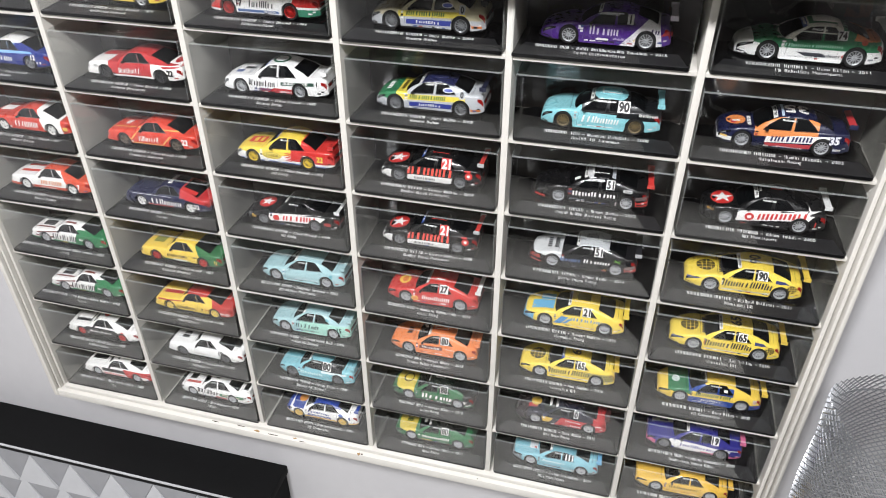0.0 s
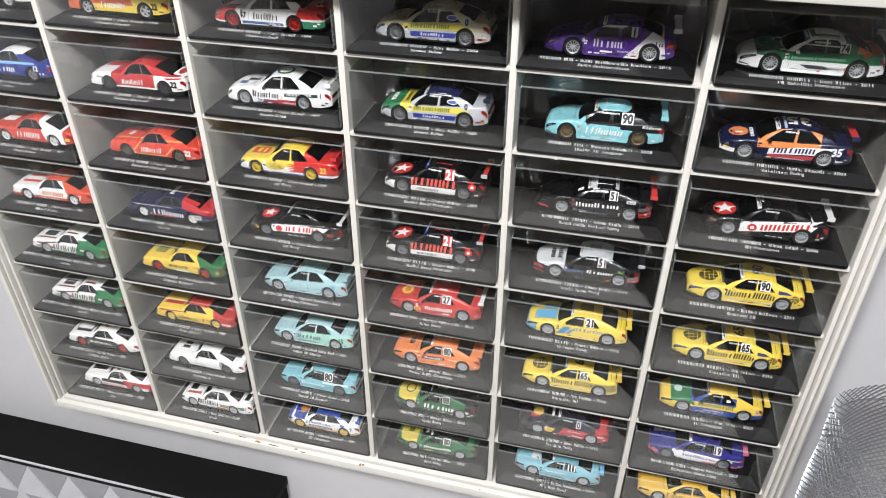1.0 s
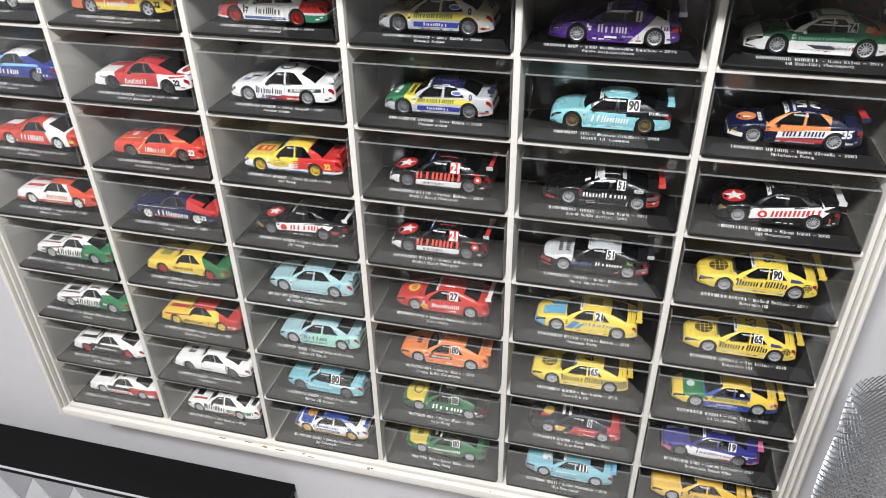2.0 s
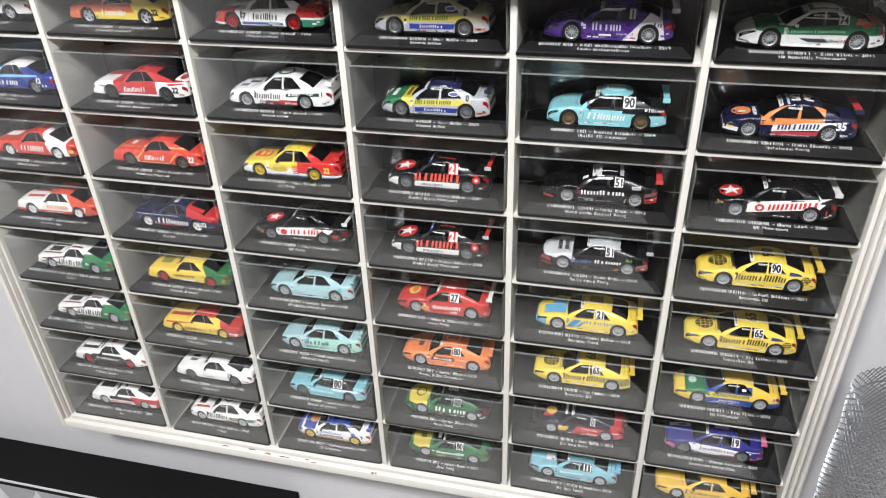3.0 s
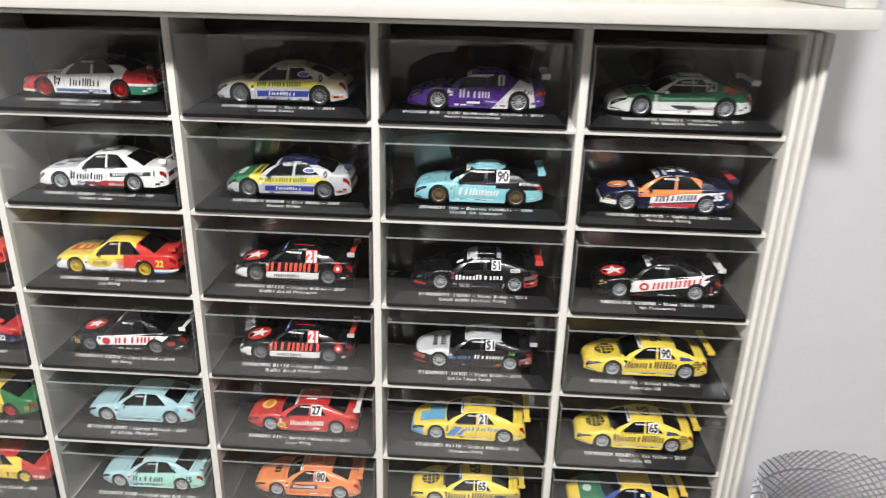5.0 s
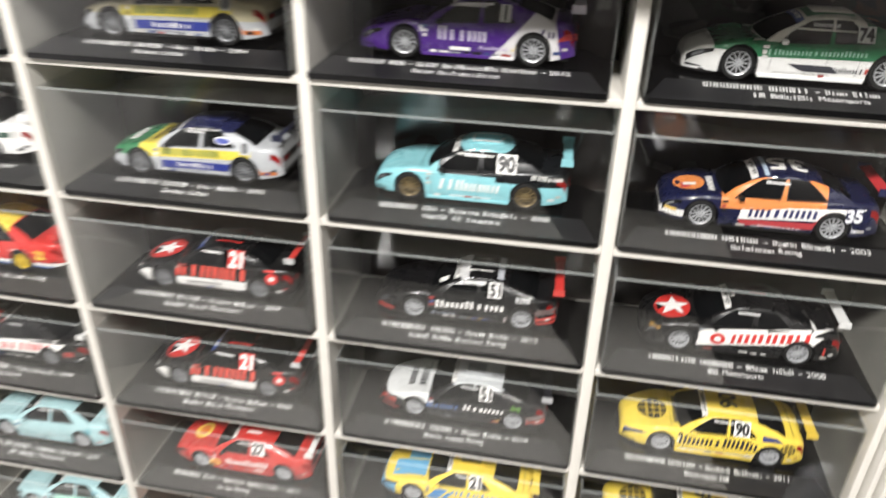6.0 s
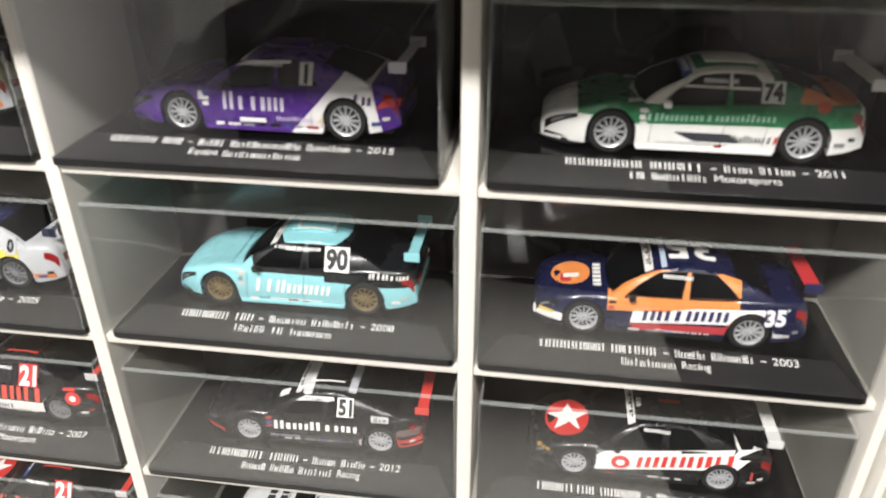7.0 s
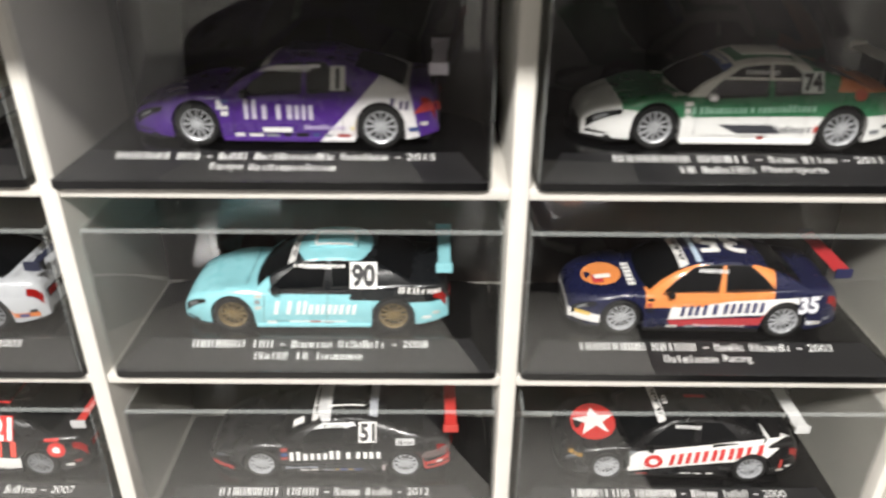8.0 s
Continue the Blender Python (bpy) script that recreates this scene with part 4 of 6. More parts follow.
    part("rear_panel", cached((kind, "rear"), lambda: mesh_of("rear_panel", boxes((xt / 1000, (xt + 0.75) / 1000, -wt / 1000, wt / 1000, (zt - 2.6) / 1000, (zt + 0.6) / 1000)), TRIM)), None, car, "black rear panel")
    for sg in (-1, 1):
        y0, y1 = sorted((sg * wt * 0.58, sg * wt * 0.97))
        part("rear_lamp", cached((kind, "rear lamp", sg), lambda: mesh_of("rear_lamp", boxes((xt / 1000, (xt + 1.0) / 1000, y0 / 1000, y1 / 1000, (zt - 2.0) / 1000, (zt + 0.3) / 1000)), LAMP_RED)), None, car, "red rear lamp")
    part("rear_bumper", cached((kind, "rear bumper"), lambda: mesh_of("rear_bumper", boxes(((xt - 0.6) / 1000, (xt + 0.9) / 1000, -wt / 1000, wt / 1000, (k["sill"] + 1.6) / 1000, (k["sill"] + 3.6) / 1000), bevel=0.0004), CHROME if kind == "coupe" else TRIM, 40)), None, car)
    # lamps, mirrors, grille
    for sg in (-1, 1):
        swept = kind in ("stock", "tourer")
        steps, back = (6, 1.6) if swept else (5, 0.5 if kind == "coupe" else 1.5)

        def lens(i0, i1, low_share, high_share, lift):
            """A field of the lamp, from its lower to its upper edge, drawn back along the wing."""
            bm, rows = bmesh.new(), []
            for i in range(i0, i1 + 1):
                x = 0.9 + i * back
                foot = s.deck(x) - 5.0 + (0.42 * i if swept else 0.2 * i)
                head = min(foot + 3.0 - (0.2 * i if swept else 0), s.deck(x) - 1.8 + s.crest(x) * 0.7)
                row = []
                for f in (low_share, (low_share + high_share) / 2, high_share):
                    z = foot + (head - foot) * f
                    row.append(bm.verts.new((s.nose(x) / 1000, sg * (s.side(x, z) + lift) / 1000, z / 1000)))
                rows.append(row)
            for p, q in zip(rows, rows[1:]):
                for j in range(2):
                    bm.faces.new((p[j], q[j], q[j + 1], p[j + 1]))
            return bm
        lamp = part("headlight", cached((kind, "lamp", sg), lambda: mesh_of("headlight", lens(0, steps - 1, 0, 1, 0.14), CAR_GLASS if swept else CHROME, 40)), None, car, "dark glazed headlight" if swept else "clear chromed headlight")
        if swept:
            part("reflector", cached((kind, "reflector", sg), lambda: mesh_of("reflector", lens(1, steps - 3, 0.25, 0.72, 0.22), CHROME, 40)), None, lamp, "chromed reflector")
            # intake in the corner of the bumper
            bm, rows = bmesh.new(), []
            for i in range(4):
                x = 0.9 + i * 1.7
                rows.append([bm.verts.new((s.nose(x) / 1000, sg * (s.side(x, z) + 0.14) / 1000, z / 1000)) for z in (4.2 + 0.1 * i, 5.5 - 0.2 * i)])
            for p, q in zip(rows, rows[1:]):
                bm.faces.new((p[0], q[0], q[1], p[1]))
            part("bumper_intake", bm, TRIM, car, "black bumper intake", 40)
        bm = bmesh.new()
        rows = []
        for i in range(4):
            x = s.L - 1.0 - i * 1.6
            rows.append([bm.verts.new((x / 1000, sg * (s.width(x, z) + 0.14) / 1000, z / 1000)) for z in (s.deck(x) - 6.4 + 0.3 * i, s.deck(x) - 2.2 - 0.2 * i)])
        for i in range(3):
            bm.faces.new((rows[i][0], rows[i + 1][0], rows[i + 1][1], rows[i][1]))
        part("tail_light", bm, LAMP_RED, car, "red tail light", 40)
        xm = k["glass"][0] + (9 if kind != "coupe" else 7)
        zm = s.deck(xm) + 0.6
        bm = boxes((-0.0014, 0.0011, -0.0016, 0.0016, -0.0009, 0.0011), bevel=0.0005)
        mir = part("mirror", bm, ink(mirror) if mirror else TRIM, car, "", 40)
        mir.location = (xm / 1000, sg * (s.wb + 1.6) / 1000, zm / 1000)
    bm = bmesh.new()
    wn = s.width(0.5, 8) * 0.62
    box(bm, s.nose(0) / 1000 - 0.00025, s.nose(0) / 1000 + 0.0012, -wn / 1000, wn / 1000, (k["deck"][0][1] - 6.0) / 1000, (k["deck"][0][1] - 2.6) / 1000)
    part("grille", bm, TRIM, car, "black grille")
    if k["splitter"]:
        bm = bmesh.new()
        outer = []
        reach = 1.2 * k["splitter"]
        for i in range(9):
            f = i / 8 * 2 - 1
            outer.append((s.nose(-reach * (1 - f * f) + 6.0 * abs(f) ** 3), f * (s.width(6, 5) + 0.5)))
        lo = [bm.verts.new((x / 1000, y / 1000, 0.0022)) for x, y in outer] + [bm.verts.new((0.011, y / 1000, 0.0022)) for x, y in outer[::-1]]
        hi = [bm.verts.new((v.co.x, v.co.y, 0.0031)) for v in lo]
        bm.faces.new(lo[::-1])
        bm.faces.new(hi)
        for i in range(len(lo)):
            bm.faces.new((lo[i], lo[(i + 1) % len(lo)], hi[(i + 1) % len(lo)], hi[i]))
        part("front_splitter", bm, TRIM, car, "black front splitter")
        xa, xb = k["wheels"][0] + s.r + 1.4, k["wheels"][1] - s.r - 1.4
        wsk = s.width((xa + xb) / 2, 4) + 0.5
        for sg in (-1, 1):
            y0, y1 = sorted((sg * (wsk - 2.5), sg * wsk))
            part("side_skirt", boxes((xa / 1000, xb / 1000, y0 / 1000, y1 / 1000, 0.0022, 0.0037), bevel=0.0003), paint if "skirt" in extras else TRIM, car, "", 40)
    # windscreen wiper and roof aerial
    xf0, xf1, xr1, xr0 = k["glass"]
    if kind in ("stock", "tourer"):
        bm = bmesh.new()
        bmesh.ops.create_cone(bm, cap_ends=True, segments=6, radius1=0.00018, radius2=0.0001, depth=0.0045, matrix=pose((xf1 + 6) / 1000, 0, (s.zr + 2.2) / 1000))
        bmesh.ops.create_cone(bm, cap_ends=True, segments=6, radius1=0.00018, radius2=0.0001, depth=0.0036, matrix=pose((xf1 + 13) / 1000, 0.003, (s.zr + 1.8) / 1000))
        part("roof_aerial", bm, TRIM, car)
        bm = boxes(((xf1 + 3) / 1000, (xr1 - 4) / 1000, -0.006, 0.006, (s.zr + 0.05) / 1000, (s.zr + 0.95) / 1000), bevel=0.0004)
        if "plain roof" in extras:
            bm.free()
        else:
            part("roof_vent", bm, paint, car, "raised roof vent", 40)
    if k["wing"]:
        wm = ink(wing) if wing else paint
        em = ink(wing_ends) if wing_ends else wm
        zw, xw, ch, half = {"low": (s.deck(100) + 4.6, s.L - 5, 4.6, s.hw - 3), "mid": (s.deck(95) + 5.6, s.L - 4, 4.8, s.hw - 4), "high": (s.deck(95) + 6.0, s.L - 2.4, 5.0, s.hw - 2)}[k["wing"]]
        bm = bmesh.new()
        prof = [(0, 0), (0.9, 0.65), (2.4, 0.85), (ch, 1.6), (ch, 1.2), (2.4, 0.1), (0.9, -0.25)]
        rings = [[bm.verts.new(((xw + px) / 1000, y / 1000, (zw + pz) / 1000)) for px, pz in prof] for y in (-half, half)]
        for i in range(len(prof)):
            j = (i + 1) % len(prof)
            bm.faces.new((rings[0][i], rings[0][j], rings[1][j], rings[1][i]))
        bm.faces.new(rings[0][::-1])
        bm.faces.new(rings[1])
        blade = part("rear_wing", bm, wm, car, "", 35)
        for sg in (-1, 1):
            y0, y1 = sorted((sg * half, sg * (half + 0.7)))
            part("end_plate", boxes(((xw - 0.8) / 1000, (xw + ch + 0.6) / 1000, y0 / 1000, y1 / 1000, (zw - 1.4) / 1000, (zw + 2.4) / 1000), bevel=0.00015), em, blade)
            yc = sg * half * 0.45
            part("wing_stay", boxes(((xw + 1.4) / 1000 - 0.002, (xw + 3.4) / 1000 - 0.002, (yc - 0.4) / 1000, (yc + 0.4) / 1000, (s.deck(min(xw, s.L - 5)) - 1.5) / 1000, (zw + 0.3) / 1000)), TRIM, blade)
    d = Decals(s)
    # shut lines of doors, bonnet and boot
    seam = "26262a"
    w1, w2 = k["win"]
    for u in (w1[0] - 0.02, (w1[1] + w2[0]) / 2) + ((w2[1] - 0.05,) if kind != "coupe" else ()):
        x = xf0 + (xr0 - xf0) * u
        d.side(seam, ((x - 1.0, 5.4), (x - 0.8, 5.4), (x + 0.2, s.deck(x) - 0.6), (x, s.deck(x) - 0.6)), 0.12, 1, 4)
    d.rect(seam, xf0 + (xr0 - xf0) * w1[0], xf0 + (xr0 - xf0) * w2[0], 5.3, 5.5, 0, 0.12)
    d.over(seam, xf0 - 3.4, xf0 - 3.1, -s.hw + 5, s.hw - 5, 0.1, 1, 6)
    d.over(seam, xr0 + 1.2, xr0 + 1.5, -s.hw + 6, s.hw - 6, 0.1, 1, 6)
    small_marks(d, kind, label)
    marks(d)
    d.put(car)
    return car


# ---- the fleet: one entry a cell, by column and row ----
W, K, R, Y, G, B = "f2f0ec", "121214", "d8231c", "f4d21a", "1e8a4c", "1d3f9a"
ORANGE, NAVY, AQUA, SILVER, PURPLE, PINK, SKY = "f58434", "161b3e", "a3ccd1", "b9bcc0", "4d2383", "d9588c", "6db7e2"
TURQUOISE = "84cfd8"
FLEET = {}


def low(z):
    return (0, 0, -1, -z)


def high(z):
    return (0, 0, 1, z)


def aft(x, lean=0.0):
    return (1, 0, lean, x)


def fore(x, lean=0.0):
    return (-1, 0, -lean, -x)


def cell(col, row, kind, base, zones, label, year, marks, words=((9, 1), (5, 1), (1, 0), (5, 0), (6, 0), (1, 0)), team=((6, 0), (6, 0)), **more):
    FLEET[col, row] = (kind, base, zones, label, year, marks, words, team, more)


def m_c1r1(d):
    d.bars(K, 34, 66, 10, 15, 7)
    d.over(K, 10, 26, -6, 6)


cell(1, 1, "coupe", W, [(K, (low(7),))], "white model racing coupe with black lettering", "", m_c1r1)


def m_c1r2(d):
    d.side("7fb8e8", ((24, 16), (88, 18.5), (86, 20.5), (30, 19)))
    d.bars(W, 36, 62, 8.5, 15, 5)
    d.number("12", 88, 15, 5.5, W)
    d.bars(W, 82, 98, 8, 11.5, 3)
    d.over("7fb8e8", 8, 34, -12, 2)
    d.over(W, 66, 68, -12, 12)


cell(1, 2, "coupe", "20348c", [("7fb8e8", (high(24), fore(66))), (W, (high(27.5),))], "blue model racing coupe with pale blue stripes and number 12", "", m_c1r2, rim="8d8f92")


def m_c1r3(d):
    d.bars(W, 36, 66, 9, 15.5, 7, caps=True)
    d.over(W, 8, 24, -4, 8)
    d.rect("e6c33a", 97, 102, 9, 13)


cell(1, 3, "coupe", "d6381f", [(W, (aft(76, 0.35), fore(97, 0.1)))], "red-orange model coupe with white rear quarter and white wheels", "1987", m_c1r3, rim="e9e9e6")


def m_c1r4(d):
    d.bars("e07a22", 42, 70, 11, 16, 6, caps=True)
    d.number("7", 92, 12.5, 6.5, W)
    d.bars(W, 40, 62, 5.6, 7.6, 9)
    d.over("d6381f", 10, 34, -9, -4)
    d.over("d6381f", 10, 34, 4, 9)


cell(1, 4, "coupe", W, [("dc4a22", (low(8.6),)), ("dc4a22", (aft(84, 0.55),)), ("dc4a22", (high(28.6),))], "white and orange-red model racing coupe with number 7", "1981", m_c1r4, rim="e9e9e6")


def m_green_tail(d):
    d.side("7a2e26", ((8, 11), (34, 12), (36, 9), (8, 9)), nx=3)
    d.side("7a2e26", ((10, 13.5), (38, 18), (38, 19.4), (10, 15.4)))
    d.bars(K, 31, 66, 8.8, 16.4, 7)
    d.bars(W, 70, 84, 12, 15, 5)
    d.over(K, 12, 28, -8, 2)
    d.over("7a2e26", 6, 33, -13, -10.5)
    d.over("2a2422", 6, 33, 4, 12)
    d.over("7a2e26", 50, 64, -11, -8)
    d.bars("c9a93a", 42, 52, 5.2, 7.2, 4)


for row in (5, 6):
    cell(1, row, "coupe", W, [("1f7a46", (aft(62, -0.25),)), (W, (aft(60), high(25.5))), ("1f7a46", (low(7.4),))], "white and green model coupe with black lettering and red stripe", "", m_green_tail,
         words=((9, 1), (5, 1), (1, 0), (4, 0), (8, 0), (6, 0), (7, 0), (1, 0), (4, 1)), team=((7, 0),))


def m_c1r7(d):
    d.rect("1a1a1b", 29, 73, 7, 18)
    d.bars(W, 34, 68, 10.5, 14.5, 9)
    d.disc(R, 84, 15.5, 2.6, 2.4)
    d.over(K, 6, 32, -11, 11)
    d.over(W, 9, 30, -6, 6, 0.3)
    d.over_disc(R, 56, 0, 5, 7)


cell(1, 7, "coupe", W, [(K, (low(16), fore(76), aft(26))), ], "white model racing coupe with a black lower side and red wheels", "", m_c1r7, rim="b8342e", words=((9, 1), (5, 1), (1, 0), (6, 0), (6, 0), (1, 0), (4, 1)), team=((8, 0), (6, 0)))


def m_c1r8(d):
    d.bars(R, 32, 64, 6, 10.5, 8)
    d.rect(W, 76, 100, 5.5, 11)
    d.bars(K, 84, 92, 7, 11, 2)
    d.over(K, 8, 30, -6, 6)
    d.over_bars(K, 52, -11, 11, 4, 8)


cell(1, 8, "coupe", W, [(K, (low(17), high(11.5), aft(30), fore(72))), ("c82424", (aft(70, 0.4), low(19)))], "white, black and red model racing coupe", "", m_c1r8, words=((9, 1), (5, 1), (1, 0), (5, 0), (7, 0), (6, 0), (1, 0), (4, 1)), team=((4, 0),))


def m_c2r1(d):
    d.bars(W, 36, 62, 9, 14.5, 7)
    d.number("22", 93, 13, 5.5, K)
    d.over(Y, 8, 34, -4, 4)


cell(2, 1, "coupe", "e2641f", [(Y, (low(12), aft(24))), (Y, (aft(76, 0.4),)), ("c93a22", (high(27),))], "yellow and orange model racing coupe with number 22", "1979", m_c2r1, team=((9, 0), (7, 0)))


def m_c2r2(d):
    d.bars(W, 36, 60, 8.5, 14, 8, rise=1.0)
    d.bars(K, 8, 24, 13, 15.2, 6)
    d.number("22", 93, 13, 6, K)
    d.side("c8262a", ((86, 17), (104, 19), (104, 20), (84, 19)))
    d.over("b52226", 8, 32, 0, 12)
    d.over(W, 90, 102, -12, 12)
    d.over_disc("b52226", 96, 0, 4, 9, 0.3)


cell(2, 2, "coupe", W, [("c8262a", (aft(27, 0.1), fore(72), high(7))), ("c8262a", (high(20.2), aft(30)))], "white and red model racing coupe with number 22 and dark wheels", "1980", m_c2r2, rim="3a3a3c", team=((7, 0), (9, 0)))


def m_c2r3(d):
    d.side("f1b44a", ((27, 7), (29, 7), (40, 20), (38, 20)), nx=1, nz=4)
    d.side("f1b44a", ((66, 7), (68, 7), (80, 20), (78, 20)), nx=1, nz=4)
    d.rect("f1b44a", 30, 66, 5.4, 6.4)
    d.bars(W, 38, 62, 8.5, 14.5, 8, rise=0.6)
    d.number("22", 93, 13, 6.4, W)
    d.bars(W, 79, 87, 14, 15.5, 5)
    d.over("f1b44a", 4, 32, -11, -9.5)
    d.over_bars(W, 16, -5, 5, 5, 3)


cell(2, 3, "coupe", "e03a1e", [("f1b44a", (high(23), low(24.2)))], "bright red model racing coupe with pale yellow stripes and number 22", "1983", m_c2r3, rim="6a6055", team=((9, 0), (8, 0)))


def m_c2r4(d):
    d.bars(W, 33, 72, 7.2, 14.4, 7, lean=0.02)
    d.number("22", 91, 11, 5.4, W)
    d.rect("c9292c", 30, 60, 4.9, 6.4)
    d.side("d8d8dc", ((10, 17), (60, 18), (60, 18.5), (10, 17.5)))
    d.over_bars(W, 52, -9, 9, 5, 7)
    d.over(R, 70, 88, -14, -8)


cell(2, 4, "coupe", "1b2045", [("c9292c", (high(18.8), aft(70))), ("c9292c", (aft(76), high(13), (0.16, 0, 1, 30)))], "dark navy model racing coupe with red rear stripes and white wheels", "1984", m_c2r4, rim="e9e9e6", team=((7, 0),))


def m_c2r5(d):
    d.bars("4a3a12", 36, 62, 10.5, 14, 8, rise=0.4, caps=True)
    d.bars("4a3a12", 68, 88, 13, 15.5, 8, rise=0.4)
    d.rect("dcdcd0", 44, 62, 5.2, 8)
    d.over("8a8a2a", 12, 26, -7, 5)
    d.number("11", 99, 12, 4, Y)


cell(2, 5, "coupe", "f0c91c", [("24703c", (aft(86, 0.5),)), ("24703c", (low(6.5), aft(30), fore(66)))], "yellow model racing coupe with a green tail and red wheels", "1985", m_c2r5, rim="b8342e", team=((8, 0), (8, 0)))


def m_c2r6(d):
    d.bars("3a2a14", 32, 58, 7.6, 12.6, 9)
    d.number("7", 66, 10.5, 5, K)
    d.bars("c2241f", 70, 84, 11, 13.5, 6)
    d.side("b8281f", ((6, 15), (36, 17.4), (40, 19), (6, 17.2)))
    d.over("b8281f", 6, 34, -8, -2)
    d.over("b8281f", 50, 64, -10, -4)
    d.bars(W, 90, 102, 8.5, 11.5, 5)


cell(2, 6, "coupe", "f3cb1e", [("c3271f", (aft(84, 0.2),)), ("c3271f", (high(27.6),))], "yellow model coupe with red tail and roof and number 7", "1980", m_c2r6, rim="e6c860", team=("Equipe", (7, 0)))


def m_c2r7(d):
    d.number("19", 77, 16, 6.5, K)
    d.bars("7a4a4a", 40, 54, 8, 10.5, 5)
    d.bars(K, 86, 98, 8.5, 10.5, 7)
    d.over(K, 14, 24, -6, -1)
    d.over(K, 14, 24, 1, 6)
    d.over(K, 90, 98, -7, 7)


cell(2, 7, "coupe", "f4f3f0", [], "white model racing coupe with number 19 and dark wheels", "1982", m_c2r7, rim="55565a", team=((11, 0),))


def m_c2r8(d):
    d.bars(K, 28, 60, 9.5, 17, 7)
    d.over("bd3a34", 6, 30, -13, -9)
    d.over(K, 95, 104, -11, 11)
    d.side("2f7a4c", ((62, 9), (98, 11), (98, 16), (62, 14)))
    d.bars("d8c8b0", 66, 92, 11.5, 14.5, 9)
    d.rect("bd3a34", 56, 84, 4.6, 7.8)
    d.number("17", 100, 14.5, 4.4, K)
    d.over(K, 10, 20, -6, 6)
    d.over_disc(K, 58, 0, 8, 9, inner=0.75)


cell(2, 8, "saloon", "f2f1ee", [], "white model racing saloon with green side band and black lettering", "", m_c2r8, words=((9, 1), (5, 1), (1, 0), (4, 0), (8, 0), (1, 0), (4, 1)), team=((7, 0),))


def m_c3r1(d):
    d.number("17", 32, 13, 5.6, K)
    d.bars(K, 40, 66, 10, 16, 7)
    d.rect("3c64a0", 30, 70, 5, 7.5)
    d.rect(W, 56, 68, 5.2, 7)
    d.over(W, 10, 30, -7, 7)


cell(3, 1, "saloon", "ecebe8", [(R, (fore(24), high(6))), (R, (aft(76, -0.45), high(13))), ("1f7a5a", (aft(80), low(11))), ("2a2826", (high(27),))], "white and red model racing saloon with number 17 and red wheels", "1994", m_c3r1, rim="b3231e", team=((14, 0),))


def m_c3r2(d):
    d.bars(K, 29, 56, 10.2, 16.4, 7)
    d.bars("3a4a80", 34, 52, 6, 8.6, 6)
    d.side("214a3a", ((62, 12.6), (96, 14.6), (96, 18), (62, 16)))
    d.bars(W, 64, 90, 13.6, 16.4, 9, rise=1.6)
    d.number("1", 99, 17, 4.6, K, W)
    d.bars(W, 60, 78, 5, 7, 8)
    d.bars(K, 57, 66, 19, 20.8, 6)
    d.over_disc("1f5a40", 58, 0, 8.5, 9.5, inner=0.72)
    d.over("5a6a9a", 10, 18, -8, -2)
    d.over(K, 16, 28, 0, 6)
    d.over("c0c4c8", 24, 28, -10, 10)


cell(3, 2, "saloon", "f4f3f1", [("c8262a", (low(9.2), aft(54), fore(86))), ("c8262a", ((-0.3, 0, -1, -25.5), aft(40), fore(60), low(8)))], "white model saloon with green band and red rear sill", "1997", m_c3r2, team=((6, 0), (5, 0)))


def m_c3r3(d):
    d.disc("f4d21a", 42, 12.2, 11, 4.3)
    d.disc("2a5a2a", 42, 12.2, 9.6, 3.3, 0.24)
    d.disc("f4d83a", 42, 12.2, 9.1, 2.9, 0.28)
    d.bars("4a2a12", 35, 49, 10.6, 13.8, 5, lift=0.4, caps=True)
    d.disc(W, 77, 13.5, 5, 2.6)
    d.bars("b8241e", 73.6, 80.4, 12.6, 14.6, 5, lift=0.4)
    d.number("22", 95, 14, 6, Y)
    for i in range(5):
        d.side(R, ((55, 8 + i * 2), (64, 7 + i * 2), (64, 8.6 + i * 2), (60, 8.6 + i * 2)), nx=1, nz=1)
    d.rect("5a7ab8", 6, 104, 4.0, 5.6)
    d.over(R, 10, 28, -7, 6)
    d.over("f4d21a", 15, 19, -5, 4, 0.3)
    d.over("f4d21a", 22, 25, -5, 4, 0.3)


cell(3, 3, "saloon", "f2f0ea", [(Y, (fore(54, -0.6), high(13))), (R, (aft(63), high(8))), (Y, (high(26.5), fore(74)))], "yellow, white and red model saloon with number 22 and yellow wheels", "1995", m_c3r3, rim="e2c23a", team=((2, 1), "Racing"))


def m_wedge_c3(d):
    d.side(W, ((26, 7.5), (84, 10.5), (97, 22.5), (28, 16.4)))
    d.disc(R, 36, 12, 3.8, 3.5, 0.3)
    d.bars(R, 43, 84, 10, 15.6, 6, rise=3.2, caps=True)
    d.over_disc(R, 18, 0, 9, 11)
    d.over_star(W, 18, 0, 8)
    d.rect("b03028", 92, 99, 10, 14)
    d.rect("d8d8d2", 62, 68, 4.4, 5.4)
    d.bars("e0b030", 6, 12, 8, 13, 2)


cell(3, 4, "saloon", "161616", [], "black model racing saloon with a white side wedge and red lettering", "1999", m_wedge_c3, rim="8d8f92", wing="e8e8e6", team=((2, 1), "Racing"))


def m_c3r5(d):
    d.disc("5aa8b4", 86, 17, 2.2, 2.6)
    d.bars("d6eef0", 44, 70, 7, 9, 9)


cell(3, 5, "tourer", AQUA, [], "plain aqua model racing saloon", "2005", m_c3r5, wing_ends=AQUA, mirror=AQUA, words=((9, 1), (5, 1), (1, 0), (8, 0), (8, 0), (1, 0)), team=((2, 1), (7, 0), "Motorsports"), extras=("skirt",))


